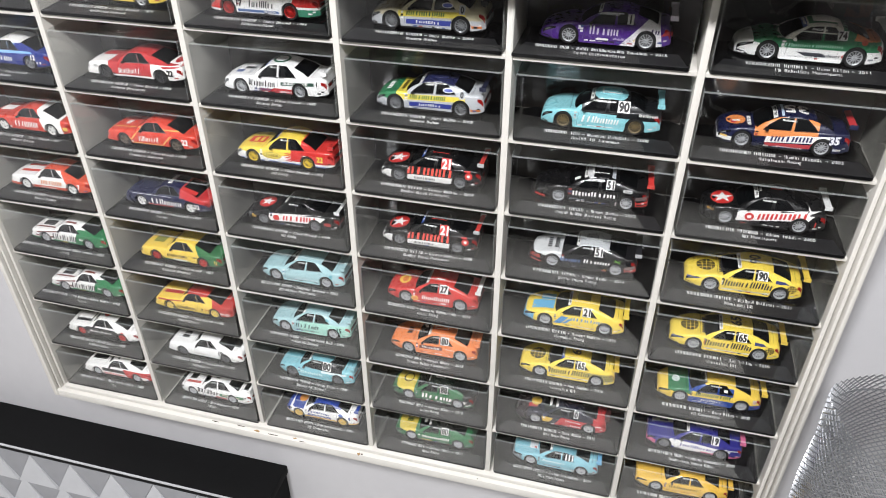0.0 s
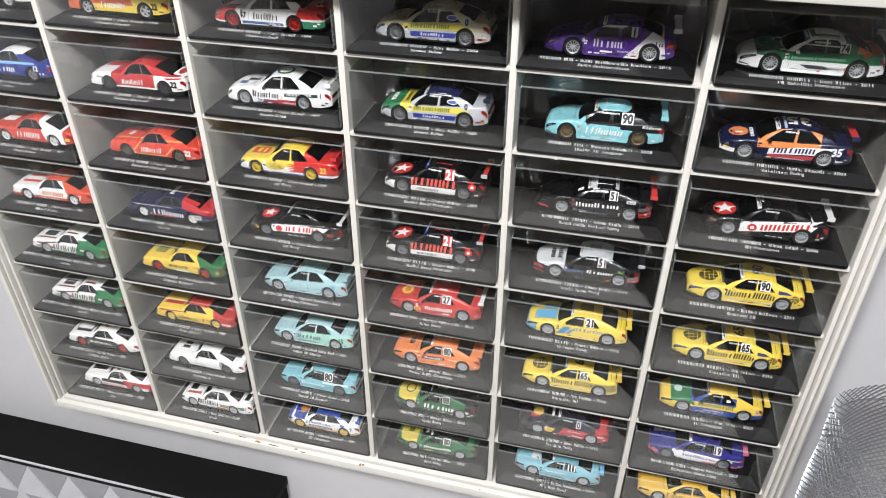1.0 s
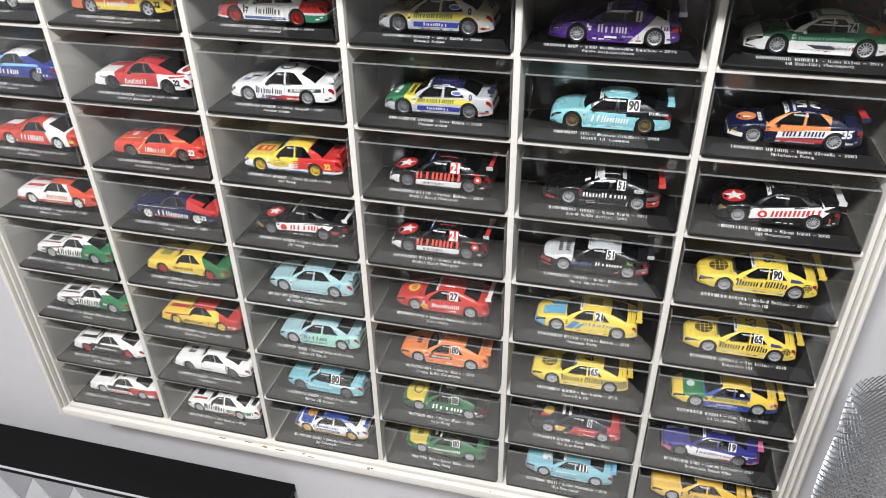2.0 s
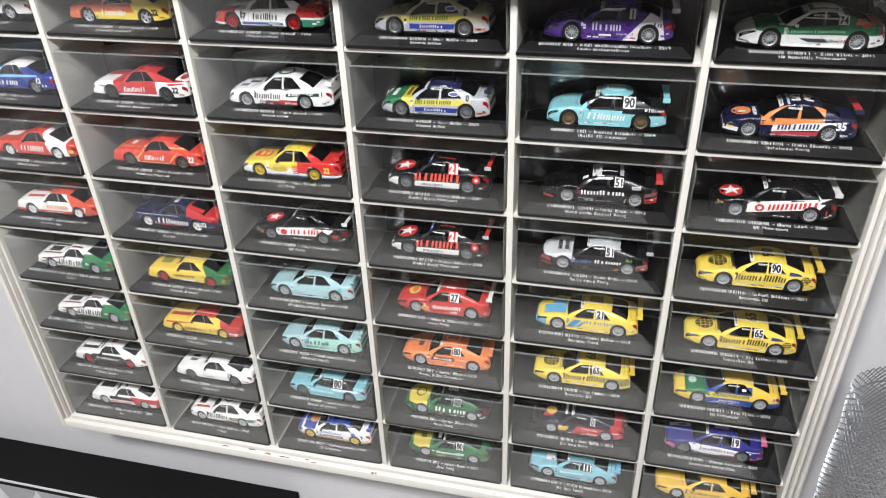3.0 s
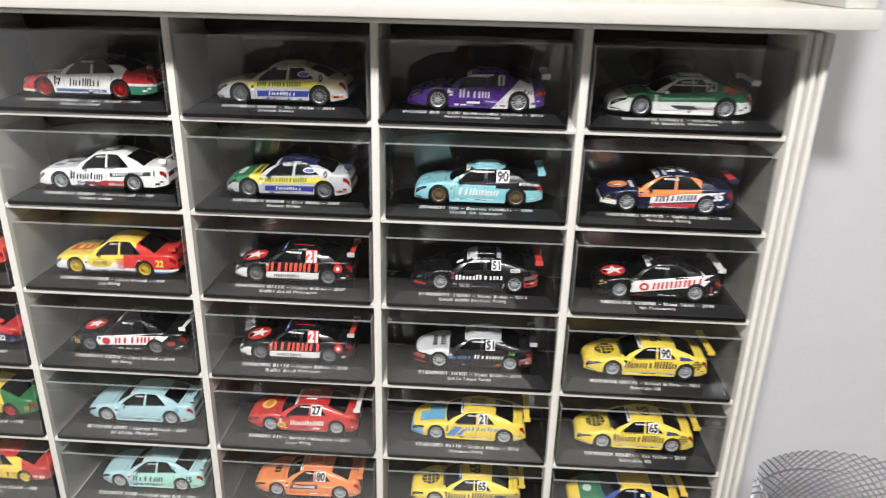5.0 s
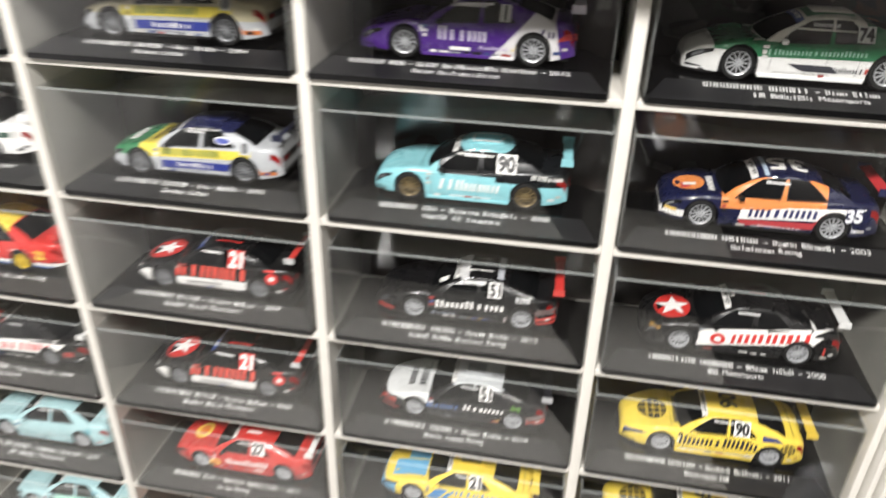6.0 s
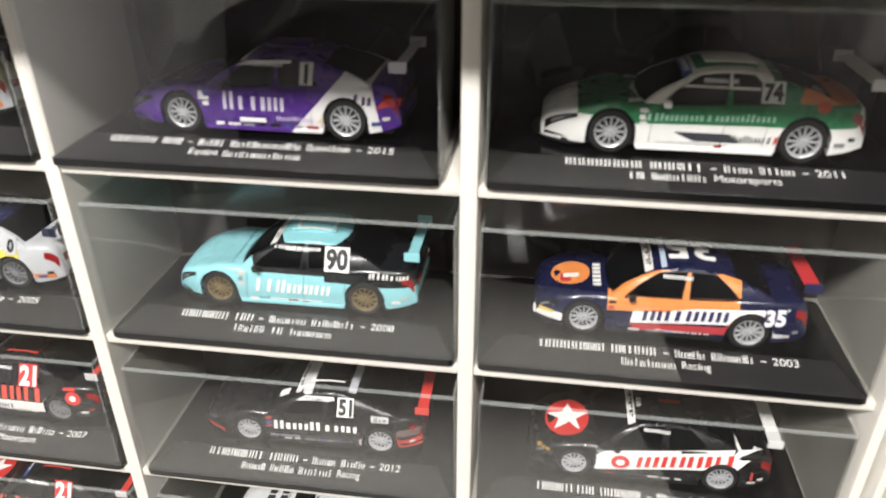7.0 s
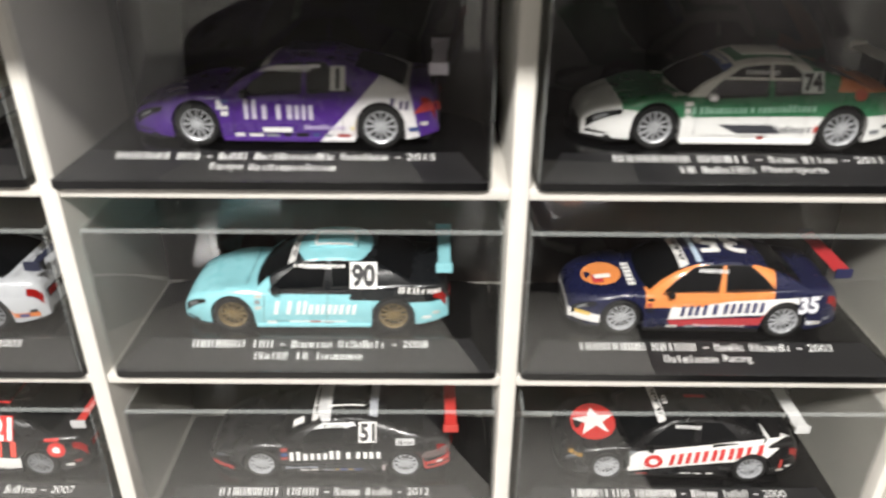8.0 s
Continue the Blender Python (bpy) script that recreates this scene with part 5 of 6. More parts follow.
def m_c3r6(d):
    d.bars("24504a", 32, 62, 10.4, 16, 6)
    d.bars("3a6a62", 34, 62, 5.8, 8.2, 9)
    d.number("15", 88, 15.5, 6, "24504a")
    d.disc("5aa8b4", 72, 25.5, 2.4, 1.6)


cell(3, 6, "tourer", "a3dccb", [(AQUA, (fore(38),)), (AQUA, (high(21),))], "pale aqua model racing saloon with dark green lettering and number 15", "2004", m_c3r6, mirror=AQUA, words=((9, 1), (5, 1), (1, 0), (7, 0), (5, 0), (4, 0), (1, 0)), team=((6, 0), (2, 1), (7, 0)), extras=("skirt",))


def m_c3r7(d):
    d.number("80", 66, 24, 6.4, K, W)
    d.bars("c8eef0", 30, 60, 9, 14, 6)
    d.side("d8e8ea", ((58, 14.5), (92, 16.5), (92, 19.5), (58, 18)))
    d.over("6fb8c4", 6, 22, -8, 8)


cell(3, 7, "tourer", "7cc3d0", [("1b1f22", (high(18.5), aft(44), fore(86))), ("7cc3d0", (high(29.8),))], "aqua model racing saloon with black cabin sides and number 80", "2008", m_c3r7, rim="5c5e62", words=((9, 1), (5, 1), (1, 0), (6, 0), (5, 0), (1, 0)), team=((6, 0), (2, 1), (7, 0)), extras=("skirt",))


def m_c3r8(d):
    d.bars("27418e", 32, 62, 13.6, 17.4, 7)
    d.rect("27418e", 32, 64, 7.6, 11.4)
    d.bars("e8e8e8", 34, 62, 8.2, 10.8, 8)
    d.number("9", 90, 16, 5.5, "27418e")
    d.disc("3a62b8", 78, 18.5, 3.2, 2.4)
    d.over_disc("e0902a", 20, 0, 6, 8)


cell(3, 8, "tourer", "f0efec", [("e6b63a", (low(7.6),)), ("2546a4", (high(17.2), fore(26))), ("2546a4", (high(26.5),)), ("2546a4", (fore(6), high(8)))], "white model racing saloon with blue bonnet and roof and yellow wheels", "2004", m_c3r8, rim="d8b45a", wing="2546a4", words=((9, 1), (5, 1), (1, 0), (8, 0), (8, 0), (1, 0)), team=((2, 1), "Competições"))


def m_petrol(d):
    d.side("e8d21c", ((25, 12.6), (84, 14.6), (84, 19.8), (25, 17.6)))
    d.bars("2e6a3a", 32, 66, 14, 17.6, 9, rise=1.0, caps=True)
    d.side("2a3a96", ((32, 6.2), (72, 6.8), (72, 11.6), (32, 10.8)))
    d.bars(W, 40, 62, 7.6, 10.4, 7)
    d.number("0", 81, 21.8, 5.2, K, SILVER)
    d.disc(W, 68, 24.4, 5, 2.2)
    d.disc("4a5ab0", 68, 24.4, 4.2, 1.6, 0.4)
    d.bars(W, 40, 66, 29.0, 30, 14)
    d.rect("e07a2a", 88, 98, 6.4, 8.6)


def m_petrol_green(d):
    m_petrol(d)
    d.over_bars(W, 8, -9, 9, 4, 5)
    d.over_bars("6a5a10", 22, -10, 10, 3.4, 8)


cell(4, 1, "tourer", "c2b896", [(SILVER, (low(13),))], "silver and beige model saloon with yellow band and number 0", "2004", m_petrol, wing=K, rim="8d8f92", words=((9, 1), (5, 1), (1, 0), (4, 0), (5, 0), (1, 0)), team=((6, 0), (5, 0)))
cell(4, 2, "tourer", SILVER, [("1f7a4a", (fore(20), high(12))), ("e8d21c", (aft(19.5), fore(30), high(15))), ("23274e", (high(28.5),))], "silver model racing saloon with green nose, yellow bands and number 0", "2005", m_petrol_green, wing="20243c", rim="8d8f92", words=((9, 1), (5, 1), (1, 0), (4, 0), (5, 0), (1, 0)), team=((6, 0), (5, 0)))


def m_star_red(d):
    d.side(W, ((27, 4.6), (75, 5), (74, 11.4), (28, 10.8)))
    d.bars("f24a36", 27, 74, 11.6, 19.4, 6, rise=0.6, caps=True)
    d.bars("5a5a5a", 34, 56, 6, 8.8, 8, caps=True)
    d.number("21", 66, 24, 6.6, W, R)
    d.disc(R, 88.5, 16, 3.8, 3.8)
    d.disc(W, 88.5, 16, 1.6, 1.6, 0.3)
    d.over_disc(R, 14, -1, 10, 12)
    d.over_star(W, 14, -1, 9)
    d.bars(W, 44, 56, 27.6, 28.8, 8)
    d.over(R, 50, 66, -7, 7, 0.35)
    d.rect(R, 84, 90, 20.2, 21.6)
    d.rect(W, 78, 84, 4.2, 5.4)


for row, year in ((3, "2007"), (4, "2008")):
    cell(4, row, "tourer", "161617", [(W, (fore(12), low(13)))], "black model saloon with red bonnet disc and number 21", year, m_star_red, wing="d8342a", wing_ends="c0c0c0", rim="8d8f92", words=((9, 1), (5, 1), (1, 0), (6, 0), (6, 0), (1, 0)), team=((6, 0), (5, 0), "Motorsport"))


def m_c4r5(d):
    d.disc("f2c22a", 30, 8.6, 4.2, 3.6)
    d.disc("e0801c", 30, 8.6, 2.6, 2.2, 0.26)
    d.bars(W, 38, 70, 8.8, 14, 7, rise=0.8)
    d.number("27", 63, 23, 5.2, K, W)
    d.over_disc("f2c22a", 14, 0, 6, 8)
    d.over_disc("e07a1c", 14, 0, 3.4, 5, 0.34)
    d.over(W, 52, 62, -8, -3, 0.4)
    d.over(W, 52, 62, 3, 8, 0.4)
    d.rect(W, 60, 66, 5, 7)
    d.rect("b8b2a8", 84, 90, 5, 9)


cell(4, 5, "stock", "cf2a22", [], "red model stock car with yellow shell-shaped marks and number 27", "2011", m_c4r5, wing="e8e6e2", words=((7, 1), (3, 1), (1, 0), (7, 0), (10, 0), (1, 0)), team=((5, 0), "Racing"), extras=("skirt",), stretch=0.99)


def m_c4r6(d):
    d.side("6a2a14", ((32, 10.4), (60, 11.6), (60, 16.4), (34, 15.4)))
    d.bars(W, 36, 57, 12, 15, 6)
    d.number("80", 63, 23.4, 5.6, K, W)
    d.bars("f4dcc8", 64, 82, 14, 15.6, 8)
    d.over_bars(K, 14, -6, 6, 6, 3)
    d.over_bars(K, 34, -8, 8, 3, 3)
    d.rect(W, 52, 60, 4.6, 5.8)
    d.over(W, 48, 64, -5, 5, 1.3)
    d.over(ORANGE, 49, 63, -4, 4, 1.45)


cell(4, 6, "stock", ORANGE, [], "orange model stock car with number 80", "2013", m_c4r6, words=((7, 1), (3, 1), (1, 0), (6, 0), (5, 0), (1, 0)), team=((6, 0), (5, 0), "Competições"), extras=("skirt",), stretch=0.99)


def m_c4r7(d):
    d.bars(W, 36, 74, 8.6, 15.8, 5, rise=1.0)
    d.side(K, ((62, 8), (92, 9), (96, 16), (74, 14)))
    for i in range(4):
        d.side(W, ((70 + i * 6, 9.6), (73 + i * 6, 9.6), (75.5 + i * 6, 14), (72.5 + i * 6, 14)), 0.3, 1, 1)
    d.number("88", 64, 23.4, 5, K, "d8d8d4")
    d.over_disc(K, 15, 0, 6, 8, inner=0.8)
    d.over_number("88", 56, 0, 10, W)


cell(4, 7, "stock", "1f6a3a", [("e4c81e", (high(14.5), fore(26))), ("15201a", (high(26.5),)), (K, (aft(88), high(8)))], "green model stock car with yellow bonnet, black roof and number 88", "2016", m_c4r7, wing=K, words=((7, 1), (3, 1), (1, 0), (6, 0), (5, 0), (1, 0)), team=((5, 0), "Racing"), extras=("plain roof",), stretch=0.99)


def m_c4r8(d):
    d.bars(W, 34, 70, 9.6, 14, 7, rise=1.0)
    d.number("80", 64, 23.2, 5.2, K, W)
    d.disc("c8b02a", 40, 4.9, 7, 1.4)
    d.over_number("80", 14, 0, 8, "2a4a1c", 90)
    d.over(W, 34, 38, -7, 7, 0.35)


cell(4, 8, "stock", "20713f", [("d8be22", (high(14.5), fore(25))), ("161a18", (high(26.8),))], "green model stock car with yellow bonnet and number 80", "2015", m_c4r8, wing="1b3a26", words=((7, 1), (3, 1), (1, 0), (6, 0), (5, 0), (1, 0)), team=((4, 0), "Racing"), stretch=0.99)


def m_c5r1(d):
    d.bars("cfc6da", 36, 60, 10.6, 17.4, 5, lean=0.0)
    d.number("1", 68, 23.6, 5.0, K, "d8d6d2", pad=1.2)
    d.bars("c8b8dc", 56, 70, 7, 8.8, 7)
    d.rect(W, 42, 52, 5.8, 7.6)
    d.bars("3a2a5a", 84, 92, 14.5, 18.5, 2)
    d.side("b8302c", ((93, 13), (102, 14), (102, 17), (96, 16.4)))
    d.side("e6e2e4", ((41, 26.0), (62, 27.6), (62, 28.6), (44, 28)), 0.2)
    d.rect("d8c030", 72, 78, 7, 8)
    d.rect("b83028", 73, 78, 5, 6)
    d.rect("e8e6ea", 27, 29, 14, 17)


cell(5, 1, "stock", PURPLE, [("e2dfe0", (aft(59, -0.9), (-1, 0, 0.1, -97))), ("3a2a5a", (high(30.5), fore(60))), (PURPLE, (aft(96, 0.2),))], "purple model stock car with a white rear wedge and number 1", "2015", m_c5r1, wing="cfc8d4", words=((7, 1), (3, 1), (1, 0), (5, 0), (13, 0), (8, 0), (1, 0)), team=("Equipe", (14, 0)), extras=("skirt",), stretch=0.99)


def m_c5r2(d):
    d.bars(W, 33, 66, 8.8, 15, 7, lean=0.2)
    d.number("90", 69, 23.4, 7.6, K, W)
    d.bars(W, 42, 62, 27.6, 28.9, 9, caps=True)
    d.bars(W, 82, 98, 18.5, 21, 6, rise=-0.6)
    d.rect("e8f2f2", 40, 62, 4.6, 5.6)
    d.rect("c05a50", 48, 52, 4.6, 5.6, 0, 0.3)
    d.over(W, 49, 66, -6, 6, 1.15)
    d.over(TURQUOISE, 50.5, 64.5, -4.6, 4.6, 1.3)


cell(5, 2, "tourer", TURQUOISE, [("15181b", (aft(38, 0.2), high(17.6), low(30))), ("15181b", (aft(62, -0.1), high(15.2), low(29.6), fore(99))), ("15181b", (aft(80), high(14.5), low(24)))], "aqua model racing saloon with black rear quarters and number 90", "2008", m_c5r2, rim="8c7a58", wing=TURQUOISE, mirror=K, words=((7, 1), (3, 1), (1, 0), (7, 0), (8, 0), (1, 0)), team=((6, 0), (2, 1), (8, 0)), extras=("skirt",))


def m_c5r3(d):
    d.bars(W, 32, 72, 10.8, 15.4, 7, rise=1.4, lean=0.0)
    d.number("51", 66, 23.6, 6.2, K, W)
    d.side("d8d8d8", ((42, 25.4), (61, 27), (60, 28.6), (47, 28)), 0.3)
    d.bars(K, 47, 58, 26.4, 27.6, 5, lift=0.5)
    d.rect("c8c8c8", 78, 86, 19, 22)
    d.bars(K, 79, 85, 19.6, 21.4, 3)
    d.side("d8342a", ((90, 7.5), (101, 9), (101, 12), (90, 9.5)))
    d.side("d8342a", ((86, 4.6), (101, 6.2), (101, 8), (88, 6)))
    d.side("6a5a58", ((89, 12), (101, 13), (101, 17), (90, 15.5)))
    d.rect("d8342a", 1, 8, 3.8, 6.2)
    d.rect("c8a030", 52, 60, 4.2, 5.2)
    d.rect("c8b8b8", 72, 77, 4, 8)
    d.over(W, 33, 38, -11, -7)
    d.over("b8bcc4", 66.5, 70, -12, 12, 0.4)
    d.over(W, 48, 64, -7, 7, 0.4)
    d.over(K, 50, 62, -4, 4, 0.55)
    d.bars("b0b8c8", 30, 44, 6, 7.6, 6)


cell(5, 3, "stock", "131315", [("131315", (high(0),)), ("d8d8d8", (high(28.4), fore(50)))], "black model stock car with red rear wing and number 51", "2012", m_c5r3, wing="dc2a22", wing_ends="d83a30", words=((9, 1), (5, 1), (1, 0), (5, 0), (5, 0), (1, 0)), team=((5, 0), (5, 0), (7, 0), "Racing"))


def m_c5r4(d):
    d.bars("5a7ab0", 27, 48, 10.6, 14.8, 5, rise=0.4)
    d.bars(W, 50, 76, 11.6, 15.6, 5, rise=0.8)
    d.number("51", 64, 23.8, 6.2, K, W)
    d.bars("7ac03a", 80, 86, 14.4, 20, 3, lean=0.05)
    d.side("c8443c", ((88, 6.2), (101, 7.6), (101, 11), (90, 9)))
    d.side("8a7a76", ((88, 9.6), (101, 11.2), (101, 15), (91, 13)))
    d.rect("b03a30", 0.6, 8, 8.6, 12.4)
    d.rect("c8443c", 1, 9, 3.8, 5.4)
    d.over_bars("2a2a2e", 13, -9, 9, 4, 5)
    d.over_bars("2a2a2e", 20, -9, 9, 4, 5)
    d.rect("b89030", 70, 76, 5, 7)
    d.over("8a8e92", 50, 62, -4, 4, 1.2)


cell(5, 4, "stock", "17171a", [("d4d6d6", (high(13.5), fore(28))), ("c4c8ca", (high(27.2),))], "black model stock car with white bonnet and number 51", "2014", m_c5r4, wing="26262a", wing_ends="b8b8ba", words=((9, 1), (5, 1), (1, 0), (5, 0), (5, 0), (1, 0)), team=((5, 0), (5, 0), "Racing"))


def m_c5r5(d):
    d.side("3a8ac8", ((28, 6), (36, 6), (44, 16), (36, 16)), nx=2)
    d.side("3a8ac8", ((38, 7), (42, 7), (47, 14), (44, 14)), 0.2, 2)
    d.bars("3a86c4", 46, 84, 12.4, 16.4, 8, rise=2.2)
    d.number("21", 62, 24, 6.4, K, W)
    d.bars("dcdcc8", 46, 72, 5.4, 7, 9)
    d.over("5ab0dc", 6, 27, -12, 2)
    d.over("5ab0dc", 12, 27, 3, 12)
    d.over("8a7a20", 49, 64, -6, 6, 1.2)


cell(5, 5, "stock", Y, [("6ab4dc", (fore(7), low(12)))], "yellow model stock car with blue lettering and number 21", "2015", m_c5r5, wing=Y, mirror=Y, words=((9, 1), (5, 1), (1, 0), (6, 0), (6, 0), (1, 0)), team=((8, 0), "Racing"), extras=("skirt",))


def globe(d, x, y, r):
    d.over_disc("3a341c", x, y, r, r * 1.15)
    for i in (-1, 0, 1):
        d.over("e8c420", x - r, x + r, y + i * r * 0.55 - 0.35, y + i * r * 0.55 + 0.35, 0.34, 3, 1)
        d.over("e8c420", x + i * r * 0.5 - 0.3, x + i * r * 0.5 + 0.3, y - r, y + r, 0.36, 1, 3)


def m_globe(d, no, x=0):
    d.bars("2b2a30", 29 + x, 74 + x, 9.8, 16.6, 9, rise=1.6)
    d.number(no, 64, 23.8, 6.6, K, W)
    globe(d, 15, 0, 8)
    d.over_bars("2b2a30", 26.2, -12, 12, 3, 9)
    d.over_number("01" if no == "" else no, 57, 0, 11, "3a3418", 90)
    d.side("c8c4b4", ((30, 4.6), (72, 5), (72, 6.6), (30, 6.2)))
    d.rect("e8e6dc", 68, 74, 5, 7.4)


def m_globe_stock(no):
    def marks(d):
        m_globe(d, no)
        d.side("3a4a86", ((1.2, 9.6), (9, 12.6), (11, 14), (1.4, 12)))
        d.disc("3a341c", 91, 15, 4.4, 4.4)
        for i in (-1, 0, 1):
            d.rect("e8c420", 87, 95, 14.8 + i * 2.4, 15.3 + i * 2.4, 0, 0.3)
            d.rect("e8c420", 90.8 + i * 2.4, 91.2 + i * 2.4, 11, 19, 0, 0.32)
        d.side("2f3c7a", ((76, 19), (88, 19.6), (84, 22), (76, 22.6)))
    return marks


cell(6, 4, "stock", "f4d419", [], "yellow model stock car with bonnet globe and number 90", "2011", m_globe_stock("90"), wing="e6c012", mirror=Y, words=((9, 1), (6, 1), (1, 0), (7, 0), (8, 0), (1, 0)), team=((9, 0), (2, 1)), extras=("skirt", "plain roof"))
cell(6, 5, "stock", "f4d419", [], "yellow model stock car with bonnet globe and number 65", "2010", m_globe_stock("65"), wing="e6c012", mirror=Y, words=((9, 1), (6, 1), (1, 0), (3, 0), (6, 0), (1, 0)), team=((9, 0), (2, 1)), extras=("skirt", "plain roof"))


def m_c5r6(d):
    m_globe(d, "65")
    d.side("a89a4a", ((76, 8), (101, 9), (98, 19), (70, 18)))
    for i in range(7):
        for j in range(3):
            d.rect("3a3620", 77 + i * 3 + (j % 2) * 1.5, 78.6 + i * 3 + (j % 2) * 1.5, 9.6 + j * 3, 10.8 + j * 3, 0, 0.26)


cell(5, 6, "stock", "f4d419", [], "yellow model stock car with chequered tail and number 65", "2016", m_c5r6, wing="e6c012", mirror=Y, words=((9, 1), (5, 1), (1, 0), (3, 0), (6, 0), (1, 0)), team=((9, 0), (2, 1)), extras=("skirt", "plain roof"))


def m_c5r7(d):
    d.side("e0b41e", ((24, 6), (36, 7), (40, 14), (28, 15)))
    d.bars(W, 60, 76, 6.2, 9, 5)
    d.bars("d8c8c8", 54, 72, 13, 15.4, 7)
    d.number("0", 66, 22.6, 5.4, K, "d8d8d8")
    d.bars(W, 86, 96, 13, 15.4, 4)
    d.over_disc("e0b41e", 18, 0, 6, 7)
    d.over("b8262a", 10, 20, -10, -4)
    d.over(W, 34, 37, -9, 9, 0.35)


cell(5, 7, "stock", "1c1e30", [("c4262c", (aft(40, -0.55), low(17))), ("c4262c", (aft(86),)), ("2a2024", (fore(10),))], "navy and red model stock car with number 0", "2012", m_c5r7, wing="4a2022", words=((9, 1), (5, 1), (1, 0), (4, 0), (5, 0), (1, 0)), team=((3, 0), (4, 0), "Racing"))


def m_c5r8(d):
    d.number("111", 66, 23.4, 5.2, W, K, pad=0.6)
    d.bars("dcecf0", 34, 62, 12, 15, 9, rise=1)
    d.over("e0e8ea", 16, 26, -8, 4)
    d.over("c05a52", 22, 25, -8, -5, 0.34)
    d.rect("5a6a72", 36, 60, 4.2, 6)


cell(5, 8, "stock", "7fbfce", [("9aa8ac", (low(8), aft(70))), ("8a979c", (fore(8), low(12))), ("6aa6b4", (high(26),))], "pale blue and grey model stock car with number 111", "2014", m_c5r8, wing=SKY, mirror="7fbfce", words=((9, 1), (5, 1), (1, 0), (6, 0), (11, 0), (1, 0)), team=((4, 0), (4, 0), (6, 0)), extras=("skirt",))


def m_c6r1(d):
    d.bars("9ad0b4", 30, 72, 13.2, 15.8, 13, rise=1.4)
    d.number("74", 70, 23.2, 6.4, K, "dfe6e0", pad=0.7)
    d.side("3a3c44", ((40, 9.6), (58, 9.6), (62, 6.4), (47, 6.4)))
    d.bars("3a3c44", 58, 72, 6.8, 9.4, 6)
    d.bars("c83a2a", 72, 76, 7, 9.6, 1)
    d.rect("e08a80", 78, 84, 6, 8.2)
    d.disc("c8562a", 86, 20.4, 2.2, 2.0)
    d.over("1d7d4e", 46, 66, -9, 9, 0.25)
    d.rect("e6e4da", 40, 66, 24.6, 25.4, 0, 0.2)


cell(6, 1, "stock", "f1f1ee", [("1d7d4e", (aft(20, -0.1), (-0.02, 0, 1, 11.4), fore(98))), ("1d7d4e", (high(14.2), fore(29), aft(8))), ("d8762e", (aft(72, -0.3), high(21.2))), ("e6e4da", (high(25.2), fore(70))), ("e6e4da", (aft(-14, -2.0), fore(-2, -2.0), high(19)))], "white and green model stock car with number 74", "2011", m_c6r1, wing="dcdad4", mirror=W, words=((9, 1), (6, 1), (1, 0), (4, 0), (5, 0), (1, 0)), team=((2, 1), (8, 0), "Motorsports"), extras=("skirt",))


def m_c6r2(d):
    d.side("ee8a34", ((27, 13.4), (60, 14.4), (60, 20.2), (31, 19.4)))
    d.side(W, ((36, 8), (88, 12.4), (93, 19.6), (37, 14.6)))
    d.bars("2a3060", 40, 72, 9.8, 14.4, 6, rise=2.6, lift=0.4, caps=True)
    d.side("c8323a", ((38, 4.6), (76, 6), (74, 9.8), (36, 7.8)), 0.2)
    d.bars("e8d8d8", 46, 66, 4.7, 6.2, 9)
    d.number("35", 88, 16, 6.6, "e8e8ee", NAVY, rise=0.8, pad=0.2)
    d.over_disc("ee8a34", 13, -1, 7.5, 9)
    d.over("c8323a", 9, 13, -8, -2, 0.32)
    d.over("f0ece4", 10, 16, -5, -2, 0.36)
    d.over_bars(W, 21.5, -12, 6, 3, 6)
    d.over_number("35", 57.5, 0, 15, W, 180)
    d.rect("e8c050", 2, 7, 8.4, 10)
    d.rect("d8d8dc", 88, 92, 6.4, 8.4)
    d.over("b8cce0", 46, 48, -12, 12, 0.3)


cell(6, 2, "tourer", NAVY, [("ee8a34", (aft(27), high(13.4), low(30), fore(75), (0, -1, 0, 12.9))), (W, (fore(11), low(9.5), high(5.4)))], "navy and orange model saloon with white band and number 35", "2003", m_c6r2, wing="c8262c", wing_ends="22264e", words=((9, 1), (6, 1), (1, 0), (5, 0), (7, 0), (1, 0)), team=((9, 0), "Racing"), extras=("plain roof",))


def m_c6r3(d):
    d.side(W, ((27, 6), (86, 14.6), (95, 25), (29, 16.8)))
    d.disc(R, 38, 12, 4, 3.6, 0.3)
    d.disc(W, 38, 12, 1.9, 1.7, 0.4)
    d.bars(R, 44, 86, 9.8, 15.8, 6, rise=6.2, caps=True)
    d.number("1", 92, 12, 4.6, "c83a30")
    d.over_disc(R, 15, -1, 9.5, 12)
    d.over_star(W, 15, -1, 9.5)
    d.over_number("1", 58, 0, 9, R, 90)
    d.over_bars(W, 40, -3, 3, 6, 3)
    d.bars("d8a02a", 3, 8, 13, 15, 3)
    d.rect("e0e0dc", 50, 55, 4.2, 5.2)
    d.rect("c8ccd0", 14, 18, 8, 11)


cell(6, 3, "tourer", "141415", [], "black model saloon with white wedge, red letters and disc", "2000", m_c6r3, wing="dcdcda", words=((9, 1), (6, 1), (1, 0), (5, 0), (5, 0), (1, 0)), team=((2, 1), "Motorsports"), extras=("plain roof",))


def m_c6r6(d):
    d.bars("2e6a3a", 34, 70, 13.2, 17.2, 9, rise=1.0, caps=True)
    d.bars(W, 40, 62, 6.6, 9.6, 7)
    d.number("0", 94, 16.6, 3.8, "a03a2a", "d8d8d4", pad=0.5)
    d.over_disc("c8d8d0", 14, -2, 4, 5)
    d.rect(W, 62, 66, 22.4, 25)


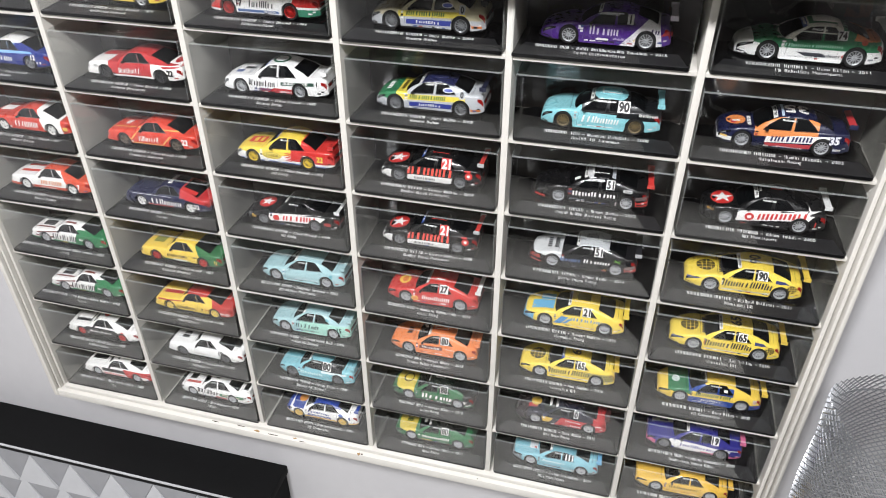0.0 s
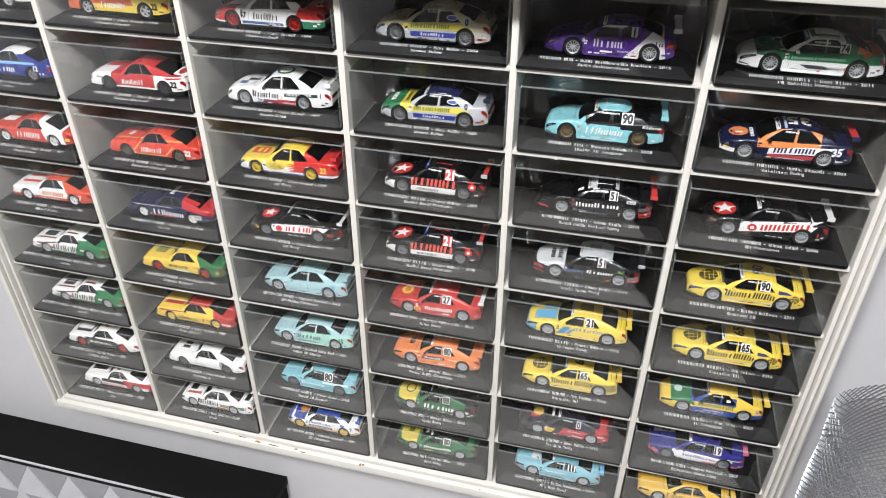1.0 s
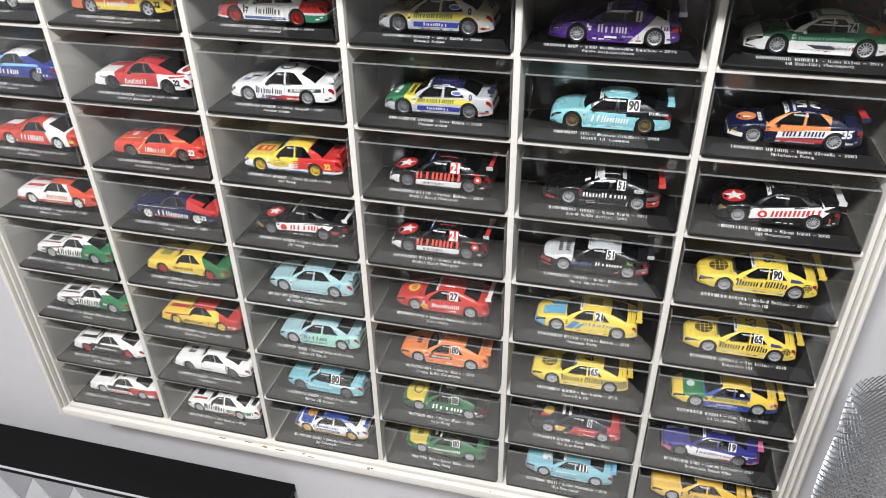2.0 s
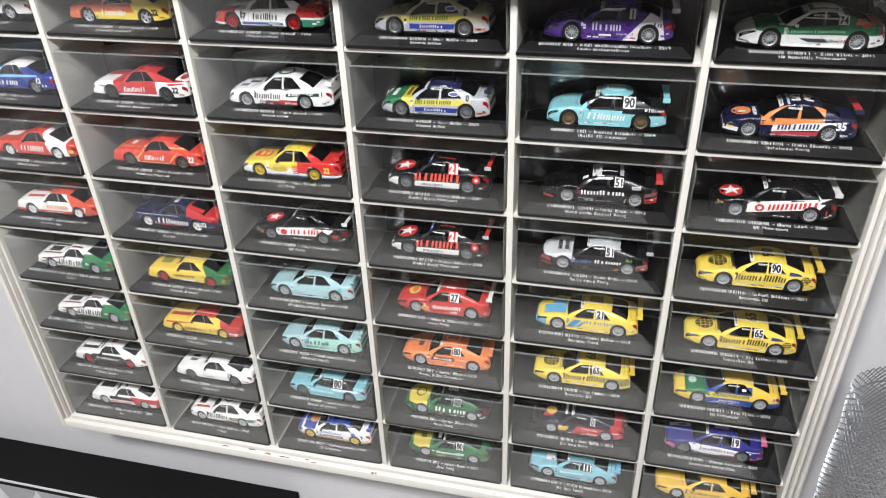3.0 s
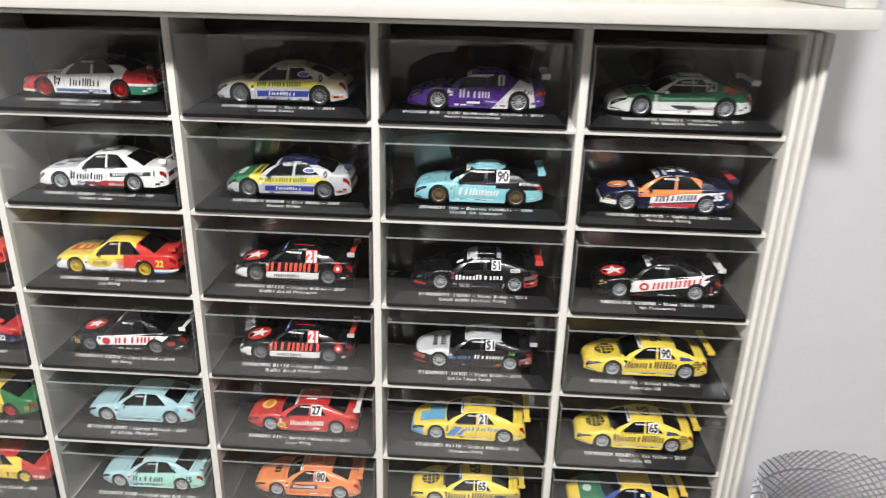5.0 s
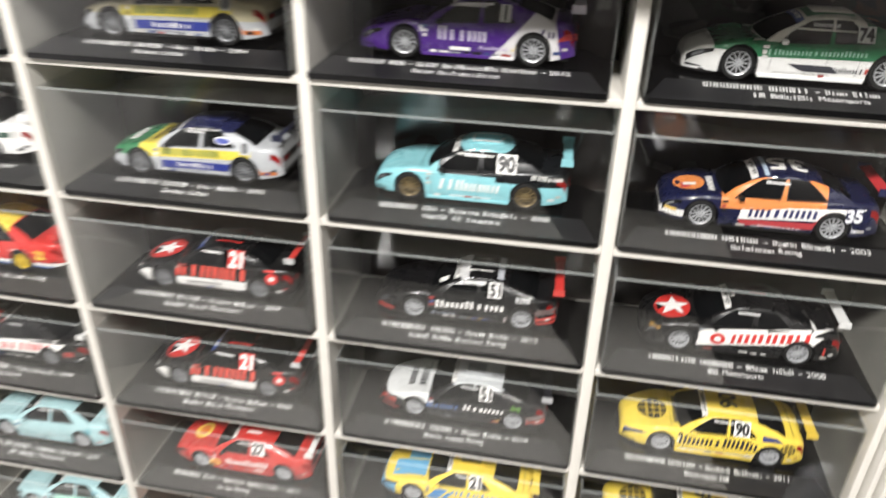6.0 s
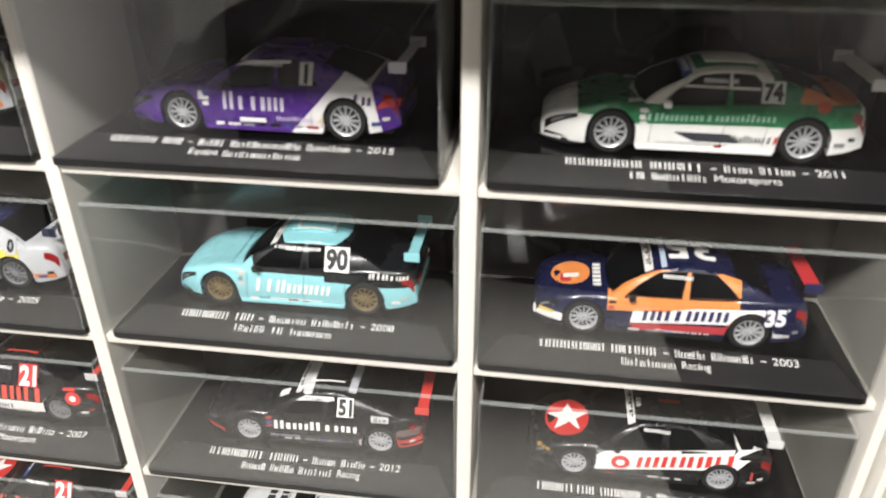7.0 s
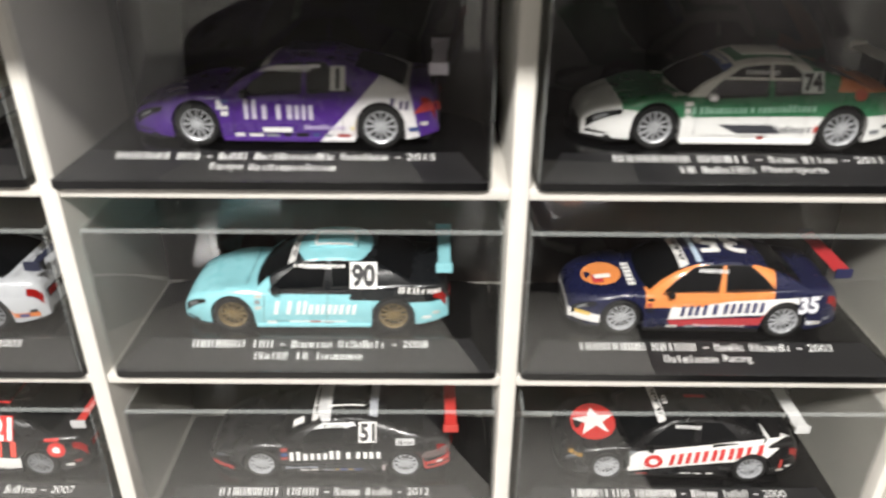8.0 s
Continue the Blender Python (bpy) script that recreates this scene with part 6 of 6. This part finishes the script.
cell(6, 6, "stock", "f0c81a", [("234a9e", (low(11.2), aft(25))), ("1f7a48", (high(14), fore(30), aft(6))), ("234a9e", (high(18), low(27), aft(27), fore(72)))], "yellow and blue model stock car with a green bonnet", "2003", m_c6r6, wing="f0c81a", words=((9, 1), (6, 1), (1, 0), (4, 0), (5, 0), (1, 0)), team=((2, 1), "Competições"), extras=("skirt",))


def m_c6r7(d):
    d.side(W, ((20, 7.4), (84, 7.2), (89, 15), (24, 18)))
    d.bars("3f3a96", 34, 80, 10, 14.6, 11, rise=-0.6)
    d.number("19", 71, 22.6, 7.4, K, W)
    d.bars(W, 82, 97, 16, 18, 7)
    d.over(W, 4, 26, 4, 9)
    d.over_bars("3a2a80", 12, 5, 8, 9, 2)
    d.over("b8b0d8", 49, 64, -6, 6, 1.2)


cell(6, 7, "tourer", "2c2a86", [("d8608e", (low(8), aft(58))), ("d8608e", (fore(9), low(10.5))), (W, (low(7), fore(58), aft(30)))], "deep blue model saloon with white band, pink corners and number 19", "2007", m_c6r7, rim="6e7074", wing="d8608e", words=((10, 1), (4, 1), (1, 0), (7, 0), (9, 0), (1, 0)), team=((11, 0), (6, 0), (5, 0)))


def m_c6r8(d):
    d.bars("6a5a1a", 34, 68, 11, 15, 8, rise=1)
    d.over("2a2a28", 30, 33, -12, 12, 0.3)


cell(6, 8, "stock", "eebb18", [], "golden yellow model stock car", "", m_c6r8, wing="eebb18", words=((9, 1), (6, 1), (1, 0), (5, 0), (5, 0), (1, 0), (4, 1)), team=((6, 0), (6, 0)), extras=("skirt",))

# how far each column of cases stands from the middle of its cells
SHIFT = {1: 0.0003, 2: 0.0003, 3: 0.0008, 4: 0.0008, 5: 0.0012, 6: -0.0004}
# cases that stand further to one side
NUDGE = {(5, 1): -0.005, (3, 1): -0.0012}
# cars that stand off the middle of their plinths
CAR_SHIFT = {(6, 1): -0.003}
place = random.Random(11)
for (col, row), (kind, base, zones, label, year, marks, words, team, more) in sorted(FLEET.items()):
    cx = (col - 0.5) * PX + SHIFT[col] + NUDGE.get((col, row), 0) + place.uniform(-0.0008, 0.0008)
    z = Z0 + PZ * (ROWS_N - row) + 0.002
    turn = place.uniform(-0.5, 0.5)
    cy = -0.002 + place.uniform(-0.0008, 0.0008)
    m = pose(cx, cy, z, 0, 0, turn)
    display_case(m, words, year, team, "clear acrylic display case with a black plinth")
    shape = shapes[kind]
    at = m @ pose(-(shape.L - shape.k["reach"]) * shape.k["short"] * more.get("stretch", 1) / 2000 + 0.001 + CAR_SHIFT.get((col, row), 0) + place.uniform(-0.001, 0.001), 0.0372, BASE_TOP + 0.00002, 0, 0, place.uniform(-0.8, 0.8))
    model_car(kind, at, livery(base, zones), label, marks, **more)


# ---- larger cases in the upper rack ----
def large_case(x, label):
    t = thing("display_case", pose(x, -0.012, 1.5025 + 0.0125), label, "display case", group="large display cases in the upper rack")
    w, d, h = 0.2, 0.075, 0.085
    part("base", frustum(bmesh.new(), [(w / 2, 0, d, 0), (w / 2, 0, d, 0.006), (w / 2 - 0.004, 0.006, d - 0.004, 0.009)]), BASE_BLACK, t, "black plinth", 25)
    cov = part("cover", cover_mesh(w + 0.001, d + 0.001, h, 0.006), None, t, "clear acrylic cover")
    cov.location = (0, -0.0005, 0)
    cov.visible_shadow = False


for x in (0.103, 0.334):
    large_case(x, "large clear acrylic display case on a black plinth")

for x, kind, base, zones, label in ((0.103, "coupe", "e88a1e", [(K, (low(9),))], "orange and black model car in a large clear case"),
                                    (0.334, "saloon", "3a2f2a", [("c8c4bc", (low(9),))], "dark brown model car in a large clear case")):
    shape = shapes[kind]
    car = model_car(kind, pose(0, 0, 0), livery(base, zones), label, lambda d: None)
    car.scale = (1.55 * shape.k["short"], 1.55, 1.55)
    car.location = (x - shape.L * shape.k["short"] * 1.55 / 2000, 0.026, 1.5025 + 0.0125 + 0.00902)
